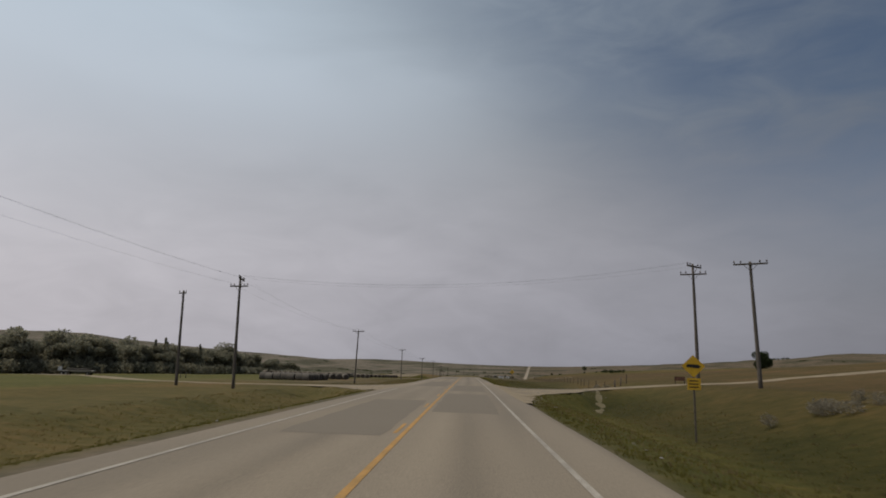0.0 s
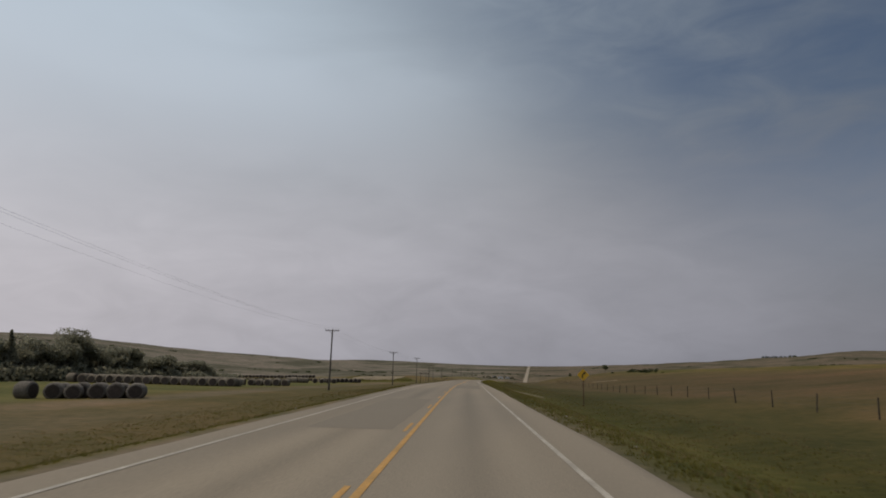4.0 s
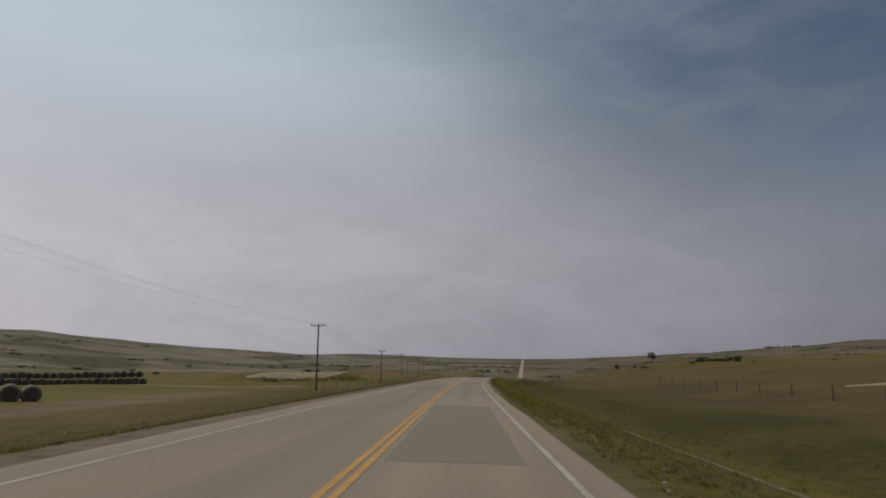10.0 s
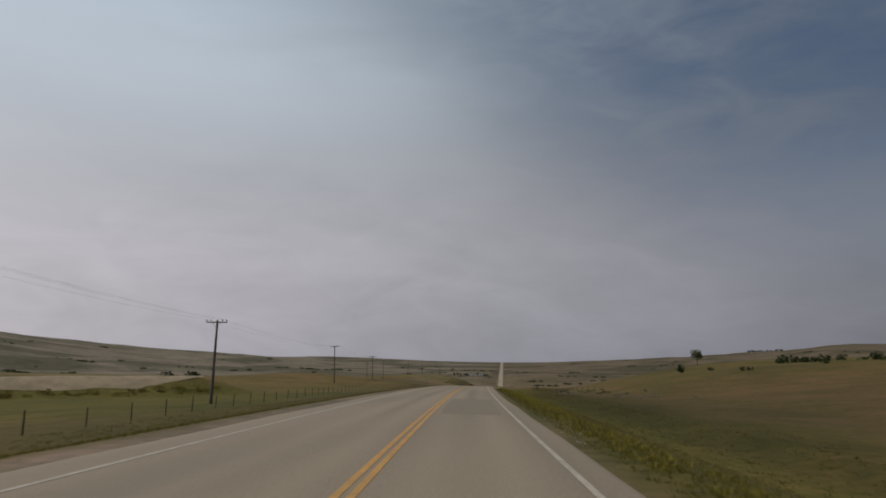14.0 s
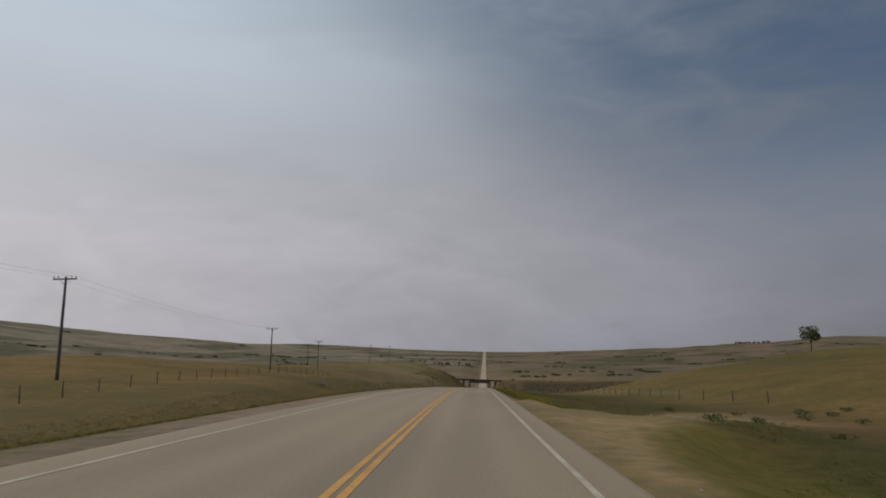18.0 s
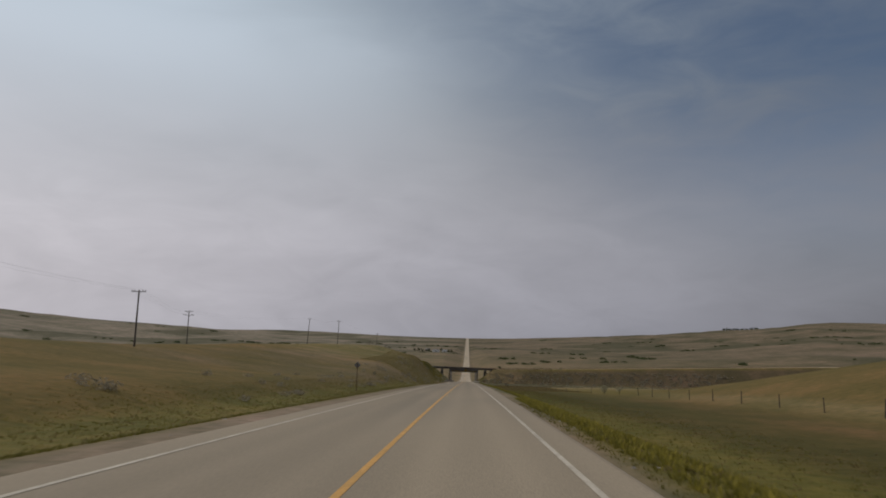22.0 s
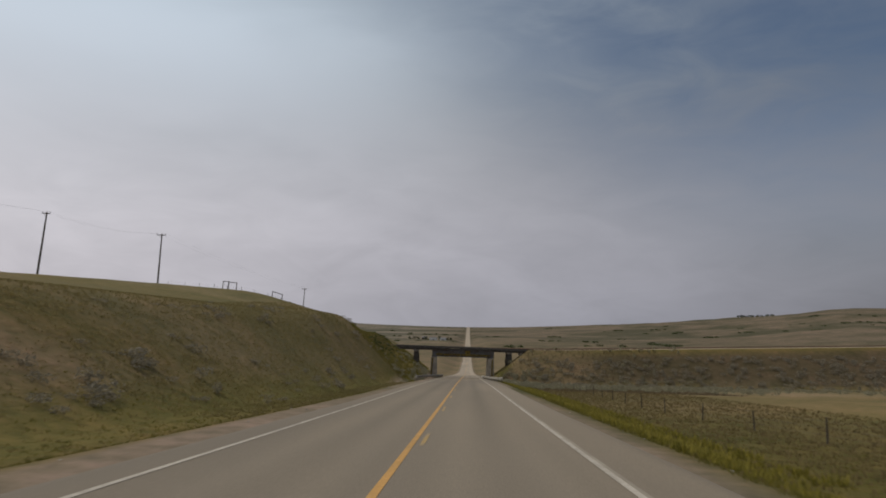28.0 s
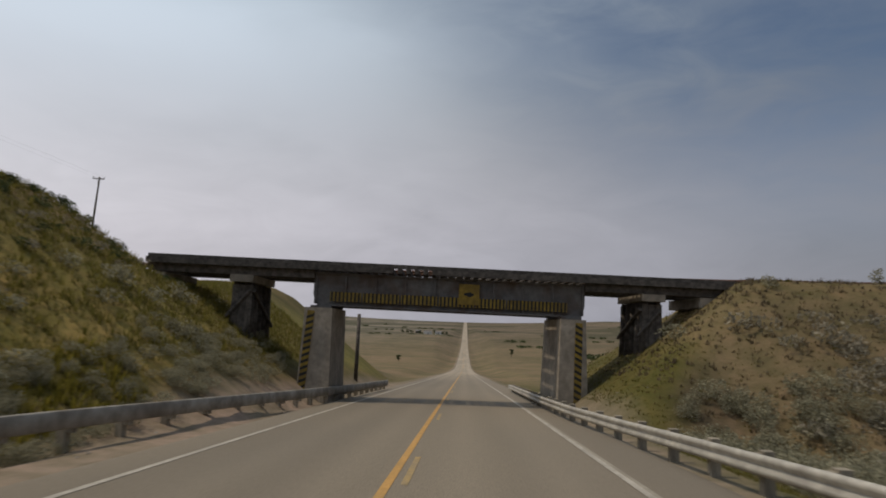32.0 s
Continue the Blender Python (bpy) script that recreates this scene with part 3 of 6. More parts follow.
def make_ground():
    d = np.concatenate([np.arange(0, 5, 2.5), np.arange(5, 17, 0.75), np.arange(17, 45, 2.0), np.arange(45, 130, 5.0), np.arange(130, 400, 15.0), np.arange(400, 1200, 45.0), np.arange(1200, 4300, 130.0)])
    d = np.concatenate([-d[:0:-1], d])
    y = np.concatenate([np.arange(-700, -40, 40.0), np.arange(-40, 840, 3.5), np.arange(840, 947, 1.4), np.arange(947, 1300, 8.0), np.arange(1300, 4700, 40.0)])
    dd, yy = np.meshgrid(d, y)
    xx = road_x(yy) + dd
    zz = ground_z(xx, yy)
    me = grid_mesh("ground", np.stack([xx, yy, zz], -1), M_GROUND)
    # cover: green verge, drier range, far hills paled to stand in for haze
    yy = station_of(yy)
    a = np.abs(dd)
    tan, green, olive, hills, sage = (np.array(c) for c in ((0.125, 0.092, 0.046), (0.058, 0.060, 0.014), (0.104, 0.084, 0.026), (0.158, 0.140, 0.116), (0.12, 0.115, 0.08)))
    n1, n2 = fractal(xx, yy, 60.0)[..., None], fractal(xx + 300, yy, 16.0)[..., None]
    col = olive * (1 - n1) + (0.55 * tan + 0.45 * olive) * n1
    verge = (smoothstep(27, 10, a) * np.where(dd > 0, 0.95, 0.62))[..., None] * (0.55 + 0.45 * n2)
    col = col * (1 - verge) + green * verge
    brown = (smoothstep(16, 30, dd) * smoothstep(160, 60, dd) * smoothstep(420, 250, yy))[..., None] * 0.75
    col = col * (1 - brown) + np.array((0.090, 0.066, 0.031)) * brown
    # a band right of the road where the cover is up to 30 percent darker
    dark_band = (smoothstep(9.5, 13, dd) * smoothstep(34, 24, dd + 0 * yy + 14 * (yy < 430)) * smoothstep(780, 660, yy))[..., None] * 0.30
    col = col * (1 - dark_band)
    # left of the road: olive verge, a bare field margin, then green hay meadow
    meadow = (smoothstep(-33, -38, dd) * smoothstep(-130, -90, dd) * smoothstep(440, 330, yy))[..., None] * (0.55 + 0.4 * n1)
    col = col * (1 - meadow) + np.array((0.094, 0.098, 0.030)) * meadow
    rough_verge = (smoothstep(-6.5, -9.5, dd) * smoothstep(-28, -23, dd) * smoothstep(620, 540, yy))[..., None] * (0.6 + 0.35 * n2)
    col = col * (1 - rough_verge) + np.array((0.080, 0.067, 0.026)) * (1 + 0.3 * smoothstep(85, 60, yy))[..., None] * rough_verge
    margin = (smoothstep(4.6, 2.4, np.abs(dd + 29 + 4 * (n1[..., 0] - 0.5))) * smoothstep(130, 170, yy) * smoothstep(370, 330, yy))[..., None] * (0.6 + 0.4 * n2)
    col = col * (1 - margin) + np.array((0.132, 0.108, 0.074)) * margin
    stubble = (smoothstep(-14, -20, dd) * smoothstep(-42, -34, dd) * smoothstep(170, 120, yy) * smoothstep(80, 100, yy))[..., None] * (0.5 + 0.4 * n1)
    col = col * (1 - stubble) + np.array((0.125, 0.103, 0.066)) * stubble
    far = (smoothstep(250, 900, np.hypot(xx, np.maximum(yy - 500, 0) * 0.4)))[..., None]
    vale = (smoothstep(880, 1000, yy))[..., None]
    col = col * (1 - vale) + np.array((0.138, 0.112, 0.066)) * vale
    # the far hills' pale grey has distance haze put into it, most on the left
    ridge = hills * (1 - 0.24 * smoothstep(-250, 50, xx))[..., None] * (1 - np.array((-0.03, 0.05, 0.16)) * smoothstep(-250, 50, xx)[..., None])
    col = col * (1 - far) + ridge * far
    scrub = far * np.maximum(smoothstep(0.47, 0.6, fractal(xx + 77, yy + 5, 150.0)) * 0.8, smoothstep(0.52, 0.64, fractal(xx * 0.6 + 7, yy * 2.2 + 50, 90.0)) * 0.4)[..., None]
    col = col * (1 - scrub) + np.array((0.05, 0.052, 0.03)) * scrub
    hollow_u, hollow_v = bank_place(xx, yy)
    moss = (smoothstep(2, 7, hollow_u) * smoothstep(72, 50, hollow_u) * smoothstep(-40, -10, hollow_v) * smoothstep(90, 60, hollow_v) * smoothstep(-17, -22, dd))[..., None] * (0.45 + 0.3 * n1)
    col = col * (1 - moss) + np.array((0.088, 0.088, 0.022)) * moss
    # the cutting: bare brown earth in patches between the grass, a greener foot; both raised to make up for the grazing
    # sun
    worn_off = (smoothstep(-11.5, -15, dd) * smoothstep(-60, -45, dd) * smoothstep(640, 720, yy) * smoothstep(925, 895, yy))[..., None] * np.clip(0.30 + 1.5 * (fractal(xx + 40, yy + zz * 2.0, 11.0)[..., None] - 0.36), 0, 0.9)
    col = col * (1 - worn_off) + np.array((0.126, 0.102, 0.064)) * (1 + 0.27 * smoothstep(740, 800, yy))[..., None] * worn_off
    damp = (smoothstep(-8.5, -9.8, dd) * smoothstep(-15.5, -12, dd) * smoothstep(520, 580, yy) * smoothstep(868, 850, yy))[..., None] * (0.45 + 0.5 * n2)
    face = (smoothstep(-12, -15, dd) * smoothstep(-75, -55, dd) * smoothstep(540, 600, yy) * smoothstep(800, 730, yy))[..., None]
    col = col * (1 - face * np.array((0.02, 0.06, 0.04)))
    col = col * (1 - damp) + np.array((0.095, 0.093, 0.028)) * damp
    swale = (smoothstep(-10, -12.5, dd) * smoothstep(-20, -16, dd) * smoothstep(60, 90, yy) * smoothstep(135, 105, yy))[..., None] * 0.45
    col = col * (1 - swale) + np.array((0.056, 0.052, 0.022)) * swale
    strawy = (smoothstep(2.6, 0.6, np.abs(dd - 32.5)) * smoothstep(560, 600, yy) * smoothstep(715, 690, yy))[..., None] * (0.35 + 0.5 * n2)
    col = col * (1 - strawy) + np.array((0.17, 0.145, 0.085)) * strawy
    # beyond the shoulder: fresh green, darker in the ditch, then brown range
    turn = np.interp(yy, [0, 100, 150, 200, 260, 300, 370, 420, 520, 600, 760], [18, 19, 25, 29, 26, 25, 23, 20, 22, 25, 22]) + 9 * (n2[..., 0] - 0.5)
    stretch = smoothstep(790, 740, yy) * (0.75 + 0.25 * smoothstep(150, 195, yy))
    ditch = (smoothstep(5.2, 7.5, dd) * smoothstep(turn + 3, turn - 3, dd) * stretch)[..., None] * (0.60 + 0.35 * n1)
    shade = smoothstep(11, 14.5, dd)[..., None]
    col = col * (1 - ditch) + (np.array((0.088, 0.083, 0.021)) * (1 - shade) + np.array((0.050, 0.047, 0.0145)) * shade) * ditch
    russet = (smoothstep(turn - 2, turn + 3, dd) * smoothstep(120, 70, dd) * smoothstep(150, 195, yy) * (0.45 * smoothstep(740, 690, yy) + 0.3 * smoothstep(560, 490, yy)))[..., None]
    col = col * (1 - russet) + np.array((0.082, 0.060, 0.030)) * russet
    gravel_to = np.where(dd < 0, np.interp(yy, [0, 170, 225, 560, 620, 790, 823, 834, 846, 855, 862, 870, 885], [6.2, 6.3, 8.3, 8.2, 7.3, 6.6, 6.9, 9.0, 10.6, 10.0, 8.0, 7.4, 7.0]), np.interp(yy, [0, 30, 38, 45, 52, 80, 86, 96, 150, 220, 270, 540, 600, 640, 690, 800, 862, 900], [5.2, 5.2, 5.7, 6.4, 7.2, 6.4, 5.9, 5.4, 5.3, 5.0, 4.7, 4.8, 5.0, 5.6, 6.1, 5.9, 6.6, 6.5]))
    bare = smoothstep(0.7, -0.7, a - gravel_to + (n2[..., 0] - 0.5) * 1.2)[..., None] * 0.92
    col = col * (1 - bare) + (np.array((0.15, 0.127, 0.10)) * (1 + 0.22 * smoothstep(800, 840, yy))[..., None]) * bare
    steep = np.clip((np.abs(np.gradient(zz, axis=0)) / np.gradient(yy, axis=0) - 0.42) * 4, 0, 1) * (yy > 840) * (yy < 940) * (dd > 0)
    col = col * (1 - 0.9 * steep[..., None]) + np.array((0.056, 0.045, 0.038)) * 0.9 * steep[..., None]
    # yellow-green grass by the bridge, brightened because the slope faces off the sun
    lush = (smoothstep(-7, -9, dd) * smoothstep(-17, -12, dd) * smoothstep(858, 868, yy) * smoothstep(945, 915, yy))[..., None] * 0.7
    col = col * (1 - lush) + np.array((0.19, 0.172, 0.052)) * lush
    pale = (smoothstep(7, 9, dd) * smoothstep(105, 80, dd) * smoothstep(838, 852, yy) * smoothstep(878, 869, yy))[..., None] * (0.4 + 0.6 * n2)
    col = col * (1 - pale) + np.array((0.150, 0.132, 0.084)) * pale
    # tan grass on the bank's near end, with sunlight painted into its colour
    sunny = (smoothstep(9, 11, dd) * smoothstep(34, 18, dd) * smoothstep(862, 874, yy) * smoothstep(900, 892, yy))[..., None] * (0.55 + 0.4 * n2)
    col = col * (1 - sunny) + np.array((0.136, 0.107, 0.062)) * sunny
    tawny = (smoothstep(9.5, 13, dd) * smoothstep(75, 50, dd) * smoothstep(770, 815, yy) * smoothstep(866, 850, yy))[..., None] * (0.4 + 0.4 * n1)
    col = col * (1 - tawny) + np.array((0.158, 0.130, 0.074)) * tawny
    slope_hue = (smoothstep(18, 30, dd) * smoothstep(420, 520, yy) * smoothstep(840, 780, yy))[..., None]
    col = col * (1 - slope_hue * np.array((0.07, 0.0, 0.12)))
    # a dry-grass tone that paints extra light onto the dim slope
    slope_light = (smoothstep(-10.5, -13, dd) * smoothstep(770, 830, yy) * smoothstep(874, 860, yy))[..., None] * 0.4
    col = col * (1 - slope_light) + np.array((0.165, 0.138, 0.066)) * slope_light
    # a grassy dirt approach that flares out from the shoulder
    flare = np.interp(dd, [4.5, 6.2, 8, 11, 16], [26, 17, 11, 7.5, 6])
    middle = np.interp(dd, [4.5, 8, 11, 16, 40], [514, 521, 526, 532, 548])
    dusky = (smoothstep(10, 14, dd) * smoothstep(90, 60, dd) * smoothstep(72, 55, yy))[..., None] * 0.14
    col = col * (1 - dusky)
    dirt = (smoothstep(flare + 2.5, flare - 2.0, np.abs(yy - middle) + 5 * (n2[..., 0] - 0.5)) * smoothstep(4.6, 5.2, dd) * smoothstep(30, 15, dd))[..., None] * (0.72 + 0.28 * n1)
    col = col * (1 - dirt) + np.array((0.175, 0.142, 0.082)) * dirt
    col = col * np.array((1.03, 0.985, 0.90))
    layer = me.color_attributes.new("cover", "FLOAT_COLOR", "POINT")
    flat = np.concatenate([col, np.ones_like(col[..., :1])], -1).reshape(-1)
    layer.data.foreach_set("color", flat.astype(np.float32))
    return tagged(new("ground", me), "rolling dry prairie grassland with green road verges", "ground", kind="structure")


ground = make_ground()


LEFT_LINE_Y = [0, 35, 95, 175, 205, 232, 262, 305, 345, 405, 475, 520, 560, 605, 635, 690, 760, 3000]
LEFT_LINE = [-4.1, -4.3, -4.3, -4.4, -4.55, -4.85, -5.05, -5.15, -4.95, -5.0, -5.0, -4.8, -4.75, -4.45, -4.25, -4.1, -4.12, -4.12]


def make_road():
    y = np.concatenate([np.arange(-60, 960, 4.0), np.arange(960, 1400, 10.0), np.arange(1400, 4200, 40.0)])
    d = np.concatenate([[-5.6], np.arange(-5.2, 5.21, 0.2), [5.6]])
    dd, yy = np.meshgrid(d, y)
    zz = road_z(yy) - np.where(np.abs(dd) > 5.3, 0.14, 0.0056 * np.abs(dd))
    edge = np.interp(station_of(yy), [150, 205, 270, 420, 600, 650, 700], [5.0, 4.9, 4.5, 4.5, 4.6, 4.8, 5.2]) + 0.12 * (value_noise(yy * 0.11, yy * 0 + 5) - 0.5)
    across = np.where(dd > 3.9, 3.9 + (dd - 3.9) * (edge - 3.9) / 1.3, dd)
    left = np.interp(station_of(yy), LEFT_LINE_Y, LEFT_LINE) - 1.0 + 0.14 * (value_noise(yy * 0.13, yy * 0 + 9) - 0.5)
    across = np.where(dd < -3.9, -3.9 + (dd + 3.9) * (left + 3.9) / -1.3, across)
    me = grid_mesh("road", np.stack([road_x(yy) + across, yy, zz], -1), M_ASPHALT)
    # wear: paler wheel paths, a dark dripped strip along each lane's middle, a browner shoulder; then a painted sheen
    # far off
    lane = np.abs(np.abs(dd) - 1.85)
    wear_and_sheen = 1.05 + 0.10 * np.exp(-((lane - 0.85) / 0.38) ** 2) - 0.13 * np.exp(-(lane / 0.28) ** 2) * smoothstep(0.3, 0.7, value_noise(yy * 0.021, dd * 0 + 3))
    wear_and_sheen = wear_and_sheen - 0.09 * smoothstep(0.45, 0.7, value_noise(yy * 0.03 + 40, dd * 0.45 + 9)) + 0.08 * smoothstep(3.8, 4.6, np.abs(dd)) + 0.12 * np.exp(-((dd - 3.6) / 0.5) ** 2) * smoothstep(640, 720, yy) - 0.06 * (dd < -0.2) * smoothstep(0.4, 0.6, value_noise(yy * 0.013 + 7, dd * 0 + 1))
    # tone by stretch; past the bridge the grazing sheen is painted as paler asphalt
    wear_and_sheen = wear_and_sheen * (1 + 0.08 * smoothstep(470, 380, station_of(yy)) + 0.05 * smoothstep(140, 90, station_of(yy)) - 0.16 * smoothstep(590, 690, station_of(yy)) + 0.5 * smoothstep(915, 1100, station_of(yy)))
    layer = me.color_attributes.new("wear_and_sheen", "FLOAT_COLOR", "POINT")
    layer.data.foreach_set("color", np.stack([wear_and_sheen, wear_and_sheen, wear_and_sheen, wear_and_sheen * 0 + 1], -1).astype(np.float32).ravel())
    road = tagged(new("road", me), "two-lane worn grey asphalt highway", "road", kind="structure")
    for d, ys in ((3.76, y), (None, np.arange(-60, 57, 4.0)), (None, np.concatenate([[68.5, 70], y[y > 72]]))):
        d = np.interp(station_of(ys), LEFT_LINE_Y, LEFT_LINE) if d is None else d
        ob = new("edge_line", grid_line(d, 0.13, ys, M_WHITE_PAINT))
        ob.parent = road
        ob["label"] = "worn white edge line"
    return road


def grid_line(d, width, ys, mat, lift=-0.012):
    """A painted line; its offset d may change along the road."""
    yy = np.stack([ys, ys], -1)
    dd = (np.zeros(len(ys)) + d)[:, None] + np.array([[-width / 2, width / 2]])
    zz = road_z(yy) + lift - 0.0056 * np.clip(np.abs(dd) - 3.6, 0, None)
    return grid_mesh("line", np.stack([road_x(yy) + dd, yy, zz], -1), mat)


road = make_road()


# ---- shapes ----
class Shape:
    """Gathers simple solids into one mesh."""

    def __init__(self):
        self.verts, self.faces = [], []

    def add(self, verts, faces, m=None):
        n = len(self.verts)
        self.verts += [tuple(m @ Vector(v)) if m else tuple(v) for v in verts]
        self.faces += [tuple(i + n for i in f) for f in faces]
        return self

    def box(self, c, s, m=None, cut=0.0):
        """A box by centre and size; cut takes off its upright edges."""
        x, y, z = (v / 2 for v in s)
        k = min(cut, x * 0.8, y * 0.8)
        ring = [(-x + k, -y), (x - k, -y), (x, -y + k), (x, y - k), (x - k, y), (-x + k, y), (-x, y - k), (-x, -y + k)] if k else [(-x, -y), (x, -y), (x, y), (-x, y)]
        n = len(ring)
        verts = [(c[0] + a, c[1] + b, c[2] + h) for h in (-z, z) for a, b in ring]
        faces = [tuple(range(n))[::-1], tuple(range(n, 2 * n))] + [(i, (i + 1) % n, (i + 1) % n + n, i + n) for i in range(n)]
        return self.add(verts, faces, m)

    def rod(self, p0, p1, r0, r1=None, n=8):
        p0, p1 = Vector(p0), Vector(p1)
        r1 = r0 if r1 is None else r1
        q = (p1 - p0).to_track_quat("Z", "X")
        verts = [p + q @ Vector((r * math.cos(2 * math.pi * i / n), r * math.sin(2 * math.pi * i / n), 0)) for p, r in ((p0, r0), (p1, r1)) for i in range(n)]
        faces = [tuple(range(n))[::-1], tuple(range(n, 2 * n))] + [(i, (i + 1) % n, (i + 1) % n + n, i + n) for i in range(n)]
        return self.add(verts, faces)

    def plate(self, outline, thick, m=None):
        """A flat plate from an outline in x and z, thick along y."""
        n = len(outline)
        verts = [(a, s * thick / 2, b) for s in (-1, 1) for a, b in outline]
        faces = [tuple(range(n)), tuple(range(n, 2 * n))[::-1]] + [(i, i + n, (i + 1) % n + n, (i + 1) % n) for i in range(n)]
        return self.add(verts, faces, m)

    def lathe(self, rings, n=16, m=None):
        """Rings of (radius, z) turned round z."""
        verts = [(r * math.cos(2 * math.pi * i / n), r * math.sin(2 * math.pi * i / n), z) for r, z in rings for i in range(n)]
        faces = [(k * n + i, k * n + (i + 1) % n, (k + 1) * n + (i + 1) % n, (k + 1) * n + i) for k in range(len(rings) - 1) for i in range(n)]
        faces += [tuple(range(n))[::-1], tuple(range((len(rings) - 1) * n, len(rings) * n))]
        return self.add(verts, faces, m)

    def mesh(self, name, mat, smooth=False):
        return mesh_of(name, self.verts, self.faces, mat, smooth)


def part(name, shape, mat, parent, label="", smooth=False):
    me = shape if isinstance(shape, bpy.types.Mesh) else shape.mesh(name, mat, smooth)
    ob = new(name, me)
    ob.parent = parent
    if label:
        ob["label"] = label
    return ob


def thing(name, label, category, m=None, group="", kind=""):
    ob = new(name)
    ob.empty_display_size = 0.3
    if m is not None:
        ob.matrix_world = m
    return tagged(ob, label, category, group, kind)


def gz(x, y):
    return float(ground_z(x, y))


def at_road(d, y, up=0.0):
    """A place by its offset from the road's centre line and its station."""
    y = float(along_road(y))
    x = float(road_x(y)) + d
    return x, y, gz(x, y) + up


# ---- road furniture: paint, patches, gravel ----
DASH, PERIOD = 3.05, 12.19


def lay(name, me, label):
    ob = new(name, me)
    ob.parent = road
    ob["label"] = label
    return ob


def make_markings():
    ys = lambda a, b, s=4.0: np.linspace(a, b, max(2, int((b - a) / s) + 1))
    lay("centre_line", grid_line(0.11, 0.14, ys(-60, 580), M_YELLOW_PAINT, 0.006), "solid yellow centre line")
    lay("centre_line", grid_line(-0.13, 0.14, ys(268, 1900, 8.0), M_YELLOW_PAINT, 0.006), "solid yellow centre line")
    for k in range(-3, 22):
        y = 5.6 + PERIOD * k
        lay("dash", grid_line(-0.14, 0.11, ys(y, y + DASH), M_YELLOW_PAINT, 0.006), "yellow dash")
    for k in range(0, 24):
        y = float(along_road(646.5 + PERIOD * k))
        lay("dash", grid_line(0.12, 0.11, ys(y, y + DASH), M_OLD_YELLOW, 0.006), "worn yellow dash")
    lay("edge_line", grid_line(3.87, 0.09, ys(705, 911), M_OLD_PAINT, -0.013), "older worn white edge line")


make_markings()


def make_patches():
    for d0, d1, y0, y1 in ((0.35, 3.2, 27, 47), (0.4, 3.3, 53, 72), (-3.3, -0.4, 17, 36), (-3.4, -0.4, 66, 92), (0.4, 3.3, 181, 204), (-3.2, -0.5, 128, 150),
                           (0.35, 3.2, 284, 305), (0.4, 3.2, 356, 372), (-3.3, -1.0, 330, 352), (0.5, 3.3, 409, 428), (1.2, 1.9, 566, 568.2), (0.5, 3.2, 742, 750)):
        y = along_road(np.linspace(y0, y1, max(3, int((y1 - y0) / 1.5))))
        dd, yy = np.meshgrid(np.linspace(d0, d1, 5), y)
        wob = (value_noise(yy * 0.7 + d0 * 9, dd * 1.3) - 0.5) * 0.16
        zz = road_z(yy) - 0.0056 * np.abs(dd) + 0.004
        lay("road_patch", grid_mesh("road_patch", np.stack([road_x(yy) + dd + wob, yy + wob, zz], -1), M_PATCH), "darker asphalt repair patch")


make_patches()


def apron(name, line, label, mat=M_GRAVEL, cols=9, lift=0.07, free=(15, 24)):
    """A gravel way over the land: rows of (d, y, half width) along its middle."""
    pts = np.array(line, float)
    n = max(8, int(np.hypot(*np.diff(pts[:, :2], axis=0).T).sum() / 1.6))
    s = np.linspace(0, len(pts) - 1, n)
    d, y, h = (np.interp(s, range(len(pts)), pts[:, k]) for k in range(3))
    x = road_x(y) + d
    tx, ty = np.gradient(x), np.gradient(y)
    ln = np.hypot(tx, ty)
    u = np.linspace(-1, 1, cols)
    ragged = 1 + 0.45 * (value_noise(s * 5.0, s * 0 + 3)[:, None] - 0.5) * np.abs(u)[None, :] * 0.4
    turned = smoothstep(*free, np.abs(d))
    way = np.where(d > 0, 1.0, -1.0)
    slant = road_x(y + 0.5) - road_x(y - 0.5)
    cx, cy = -(ty / ln) * turned + way * slant * (1 - turned), (tx / ln) * turned + way * (1 - turned)
    xx = x[:, None] + cx[:, None] * u * h[:, None] * ragged
    yy = y[:, None] + cy[:, None] * u * h[:, None] * ragged
    off = np.abs(xx - road_x(yy))
    zz = np.maximum(ground_z(xx, yy) + lift * (1 - 0.8 * u * u), np.where(off < 7.0, road_z(yy) - 0.045 - 0.1 * np.clip(off - 5.4, 0, 9), -999))
    return tagged(new(name, grid_mesh(name, np.stack([xx, yy, zz], -1), mat)), label, "gravel road", kind="structure")


apron("side_road", [(4.9, 62, 26), (6, 61, 19.5), (7, 63, 12), (8.5, 64, 8), (10.5, 65.5, 5.8), (14, 69.6, 2.9), (18.5, 72, 2.5), (23, 74.2, 2.3), (34, 80, 2.1), (75, 97, 2.1), (140, 122, 2.2)], "pale gravel side road joining the highway")
apron("side_road", [(-4.9, 66, 15.5), (-6.5, 66.5, 12), (-9, 67.5, 8.5), (-12, 70, 4.8), (-17, 72, 2.8), (-20, 73, 1.8), (-28, 74.5, 1.3), (-37, 78, 1.3), (-55, 90, 1.6), (-80, 109, 2.0), (-122, 144, 1.8)], "pale gravel farm track leaving the highway")
apron("dirt_patch", [(45.5, 352.5, 0.8), (49, 351.5, 1.8), (54, 353, 0.7)], "bare pale dirt patch in pasture", lift=0.1)
apron("dirt_patch", [(-44.2, 486, 0.5), (-48, 480.5, 1.6), (-52, 475.5, 2.6), (-57.5, 470.5, 3.0), (-62.5, 465, 2.2), (-69, 459, 0.8)], "bare pale earth bank of a dry pond", lift=0.12, cols=13)
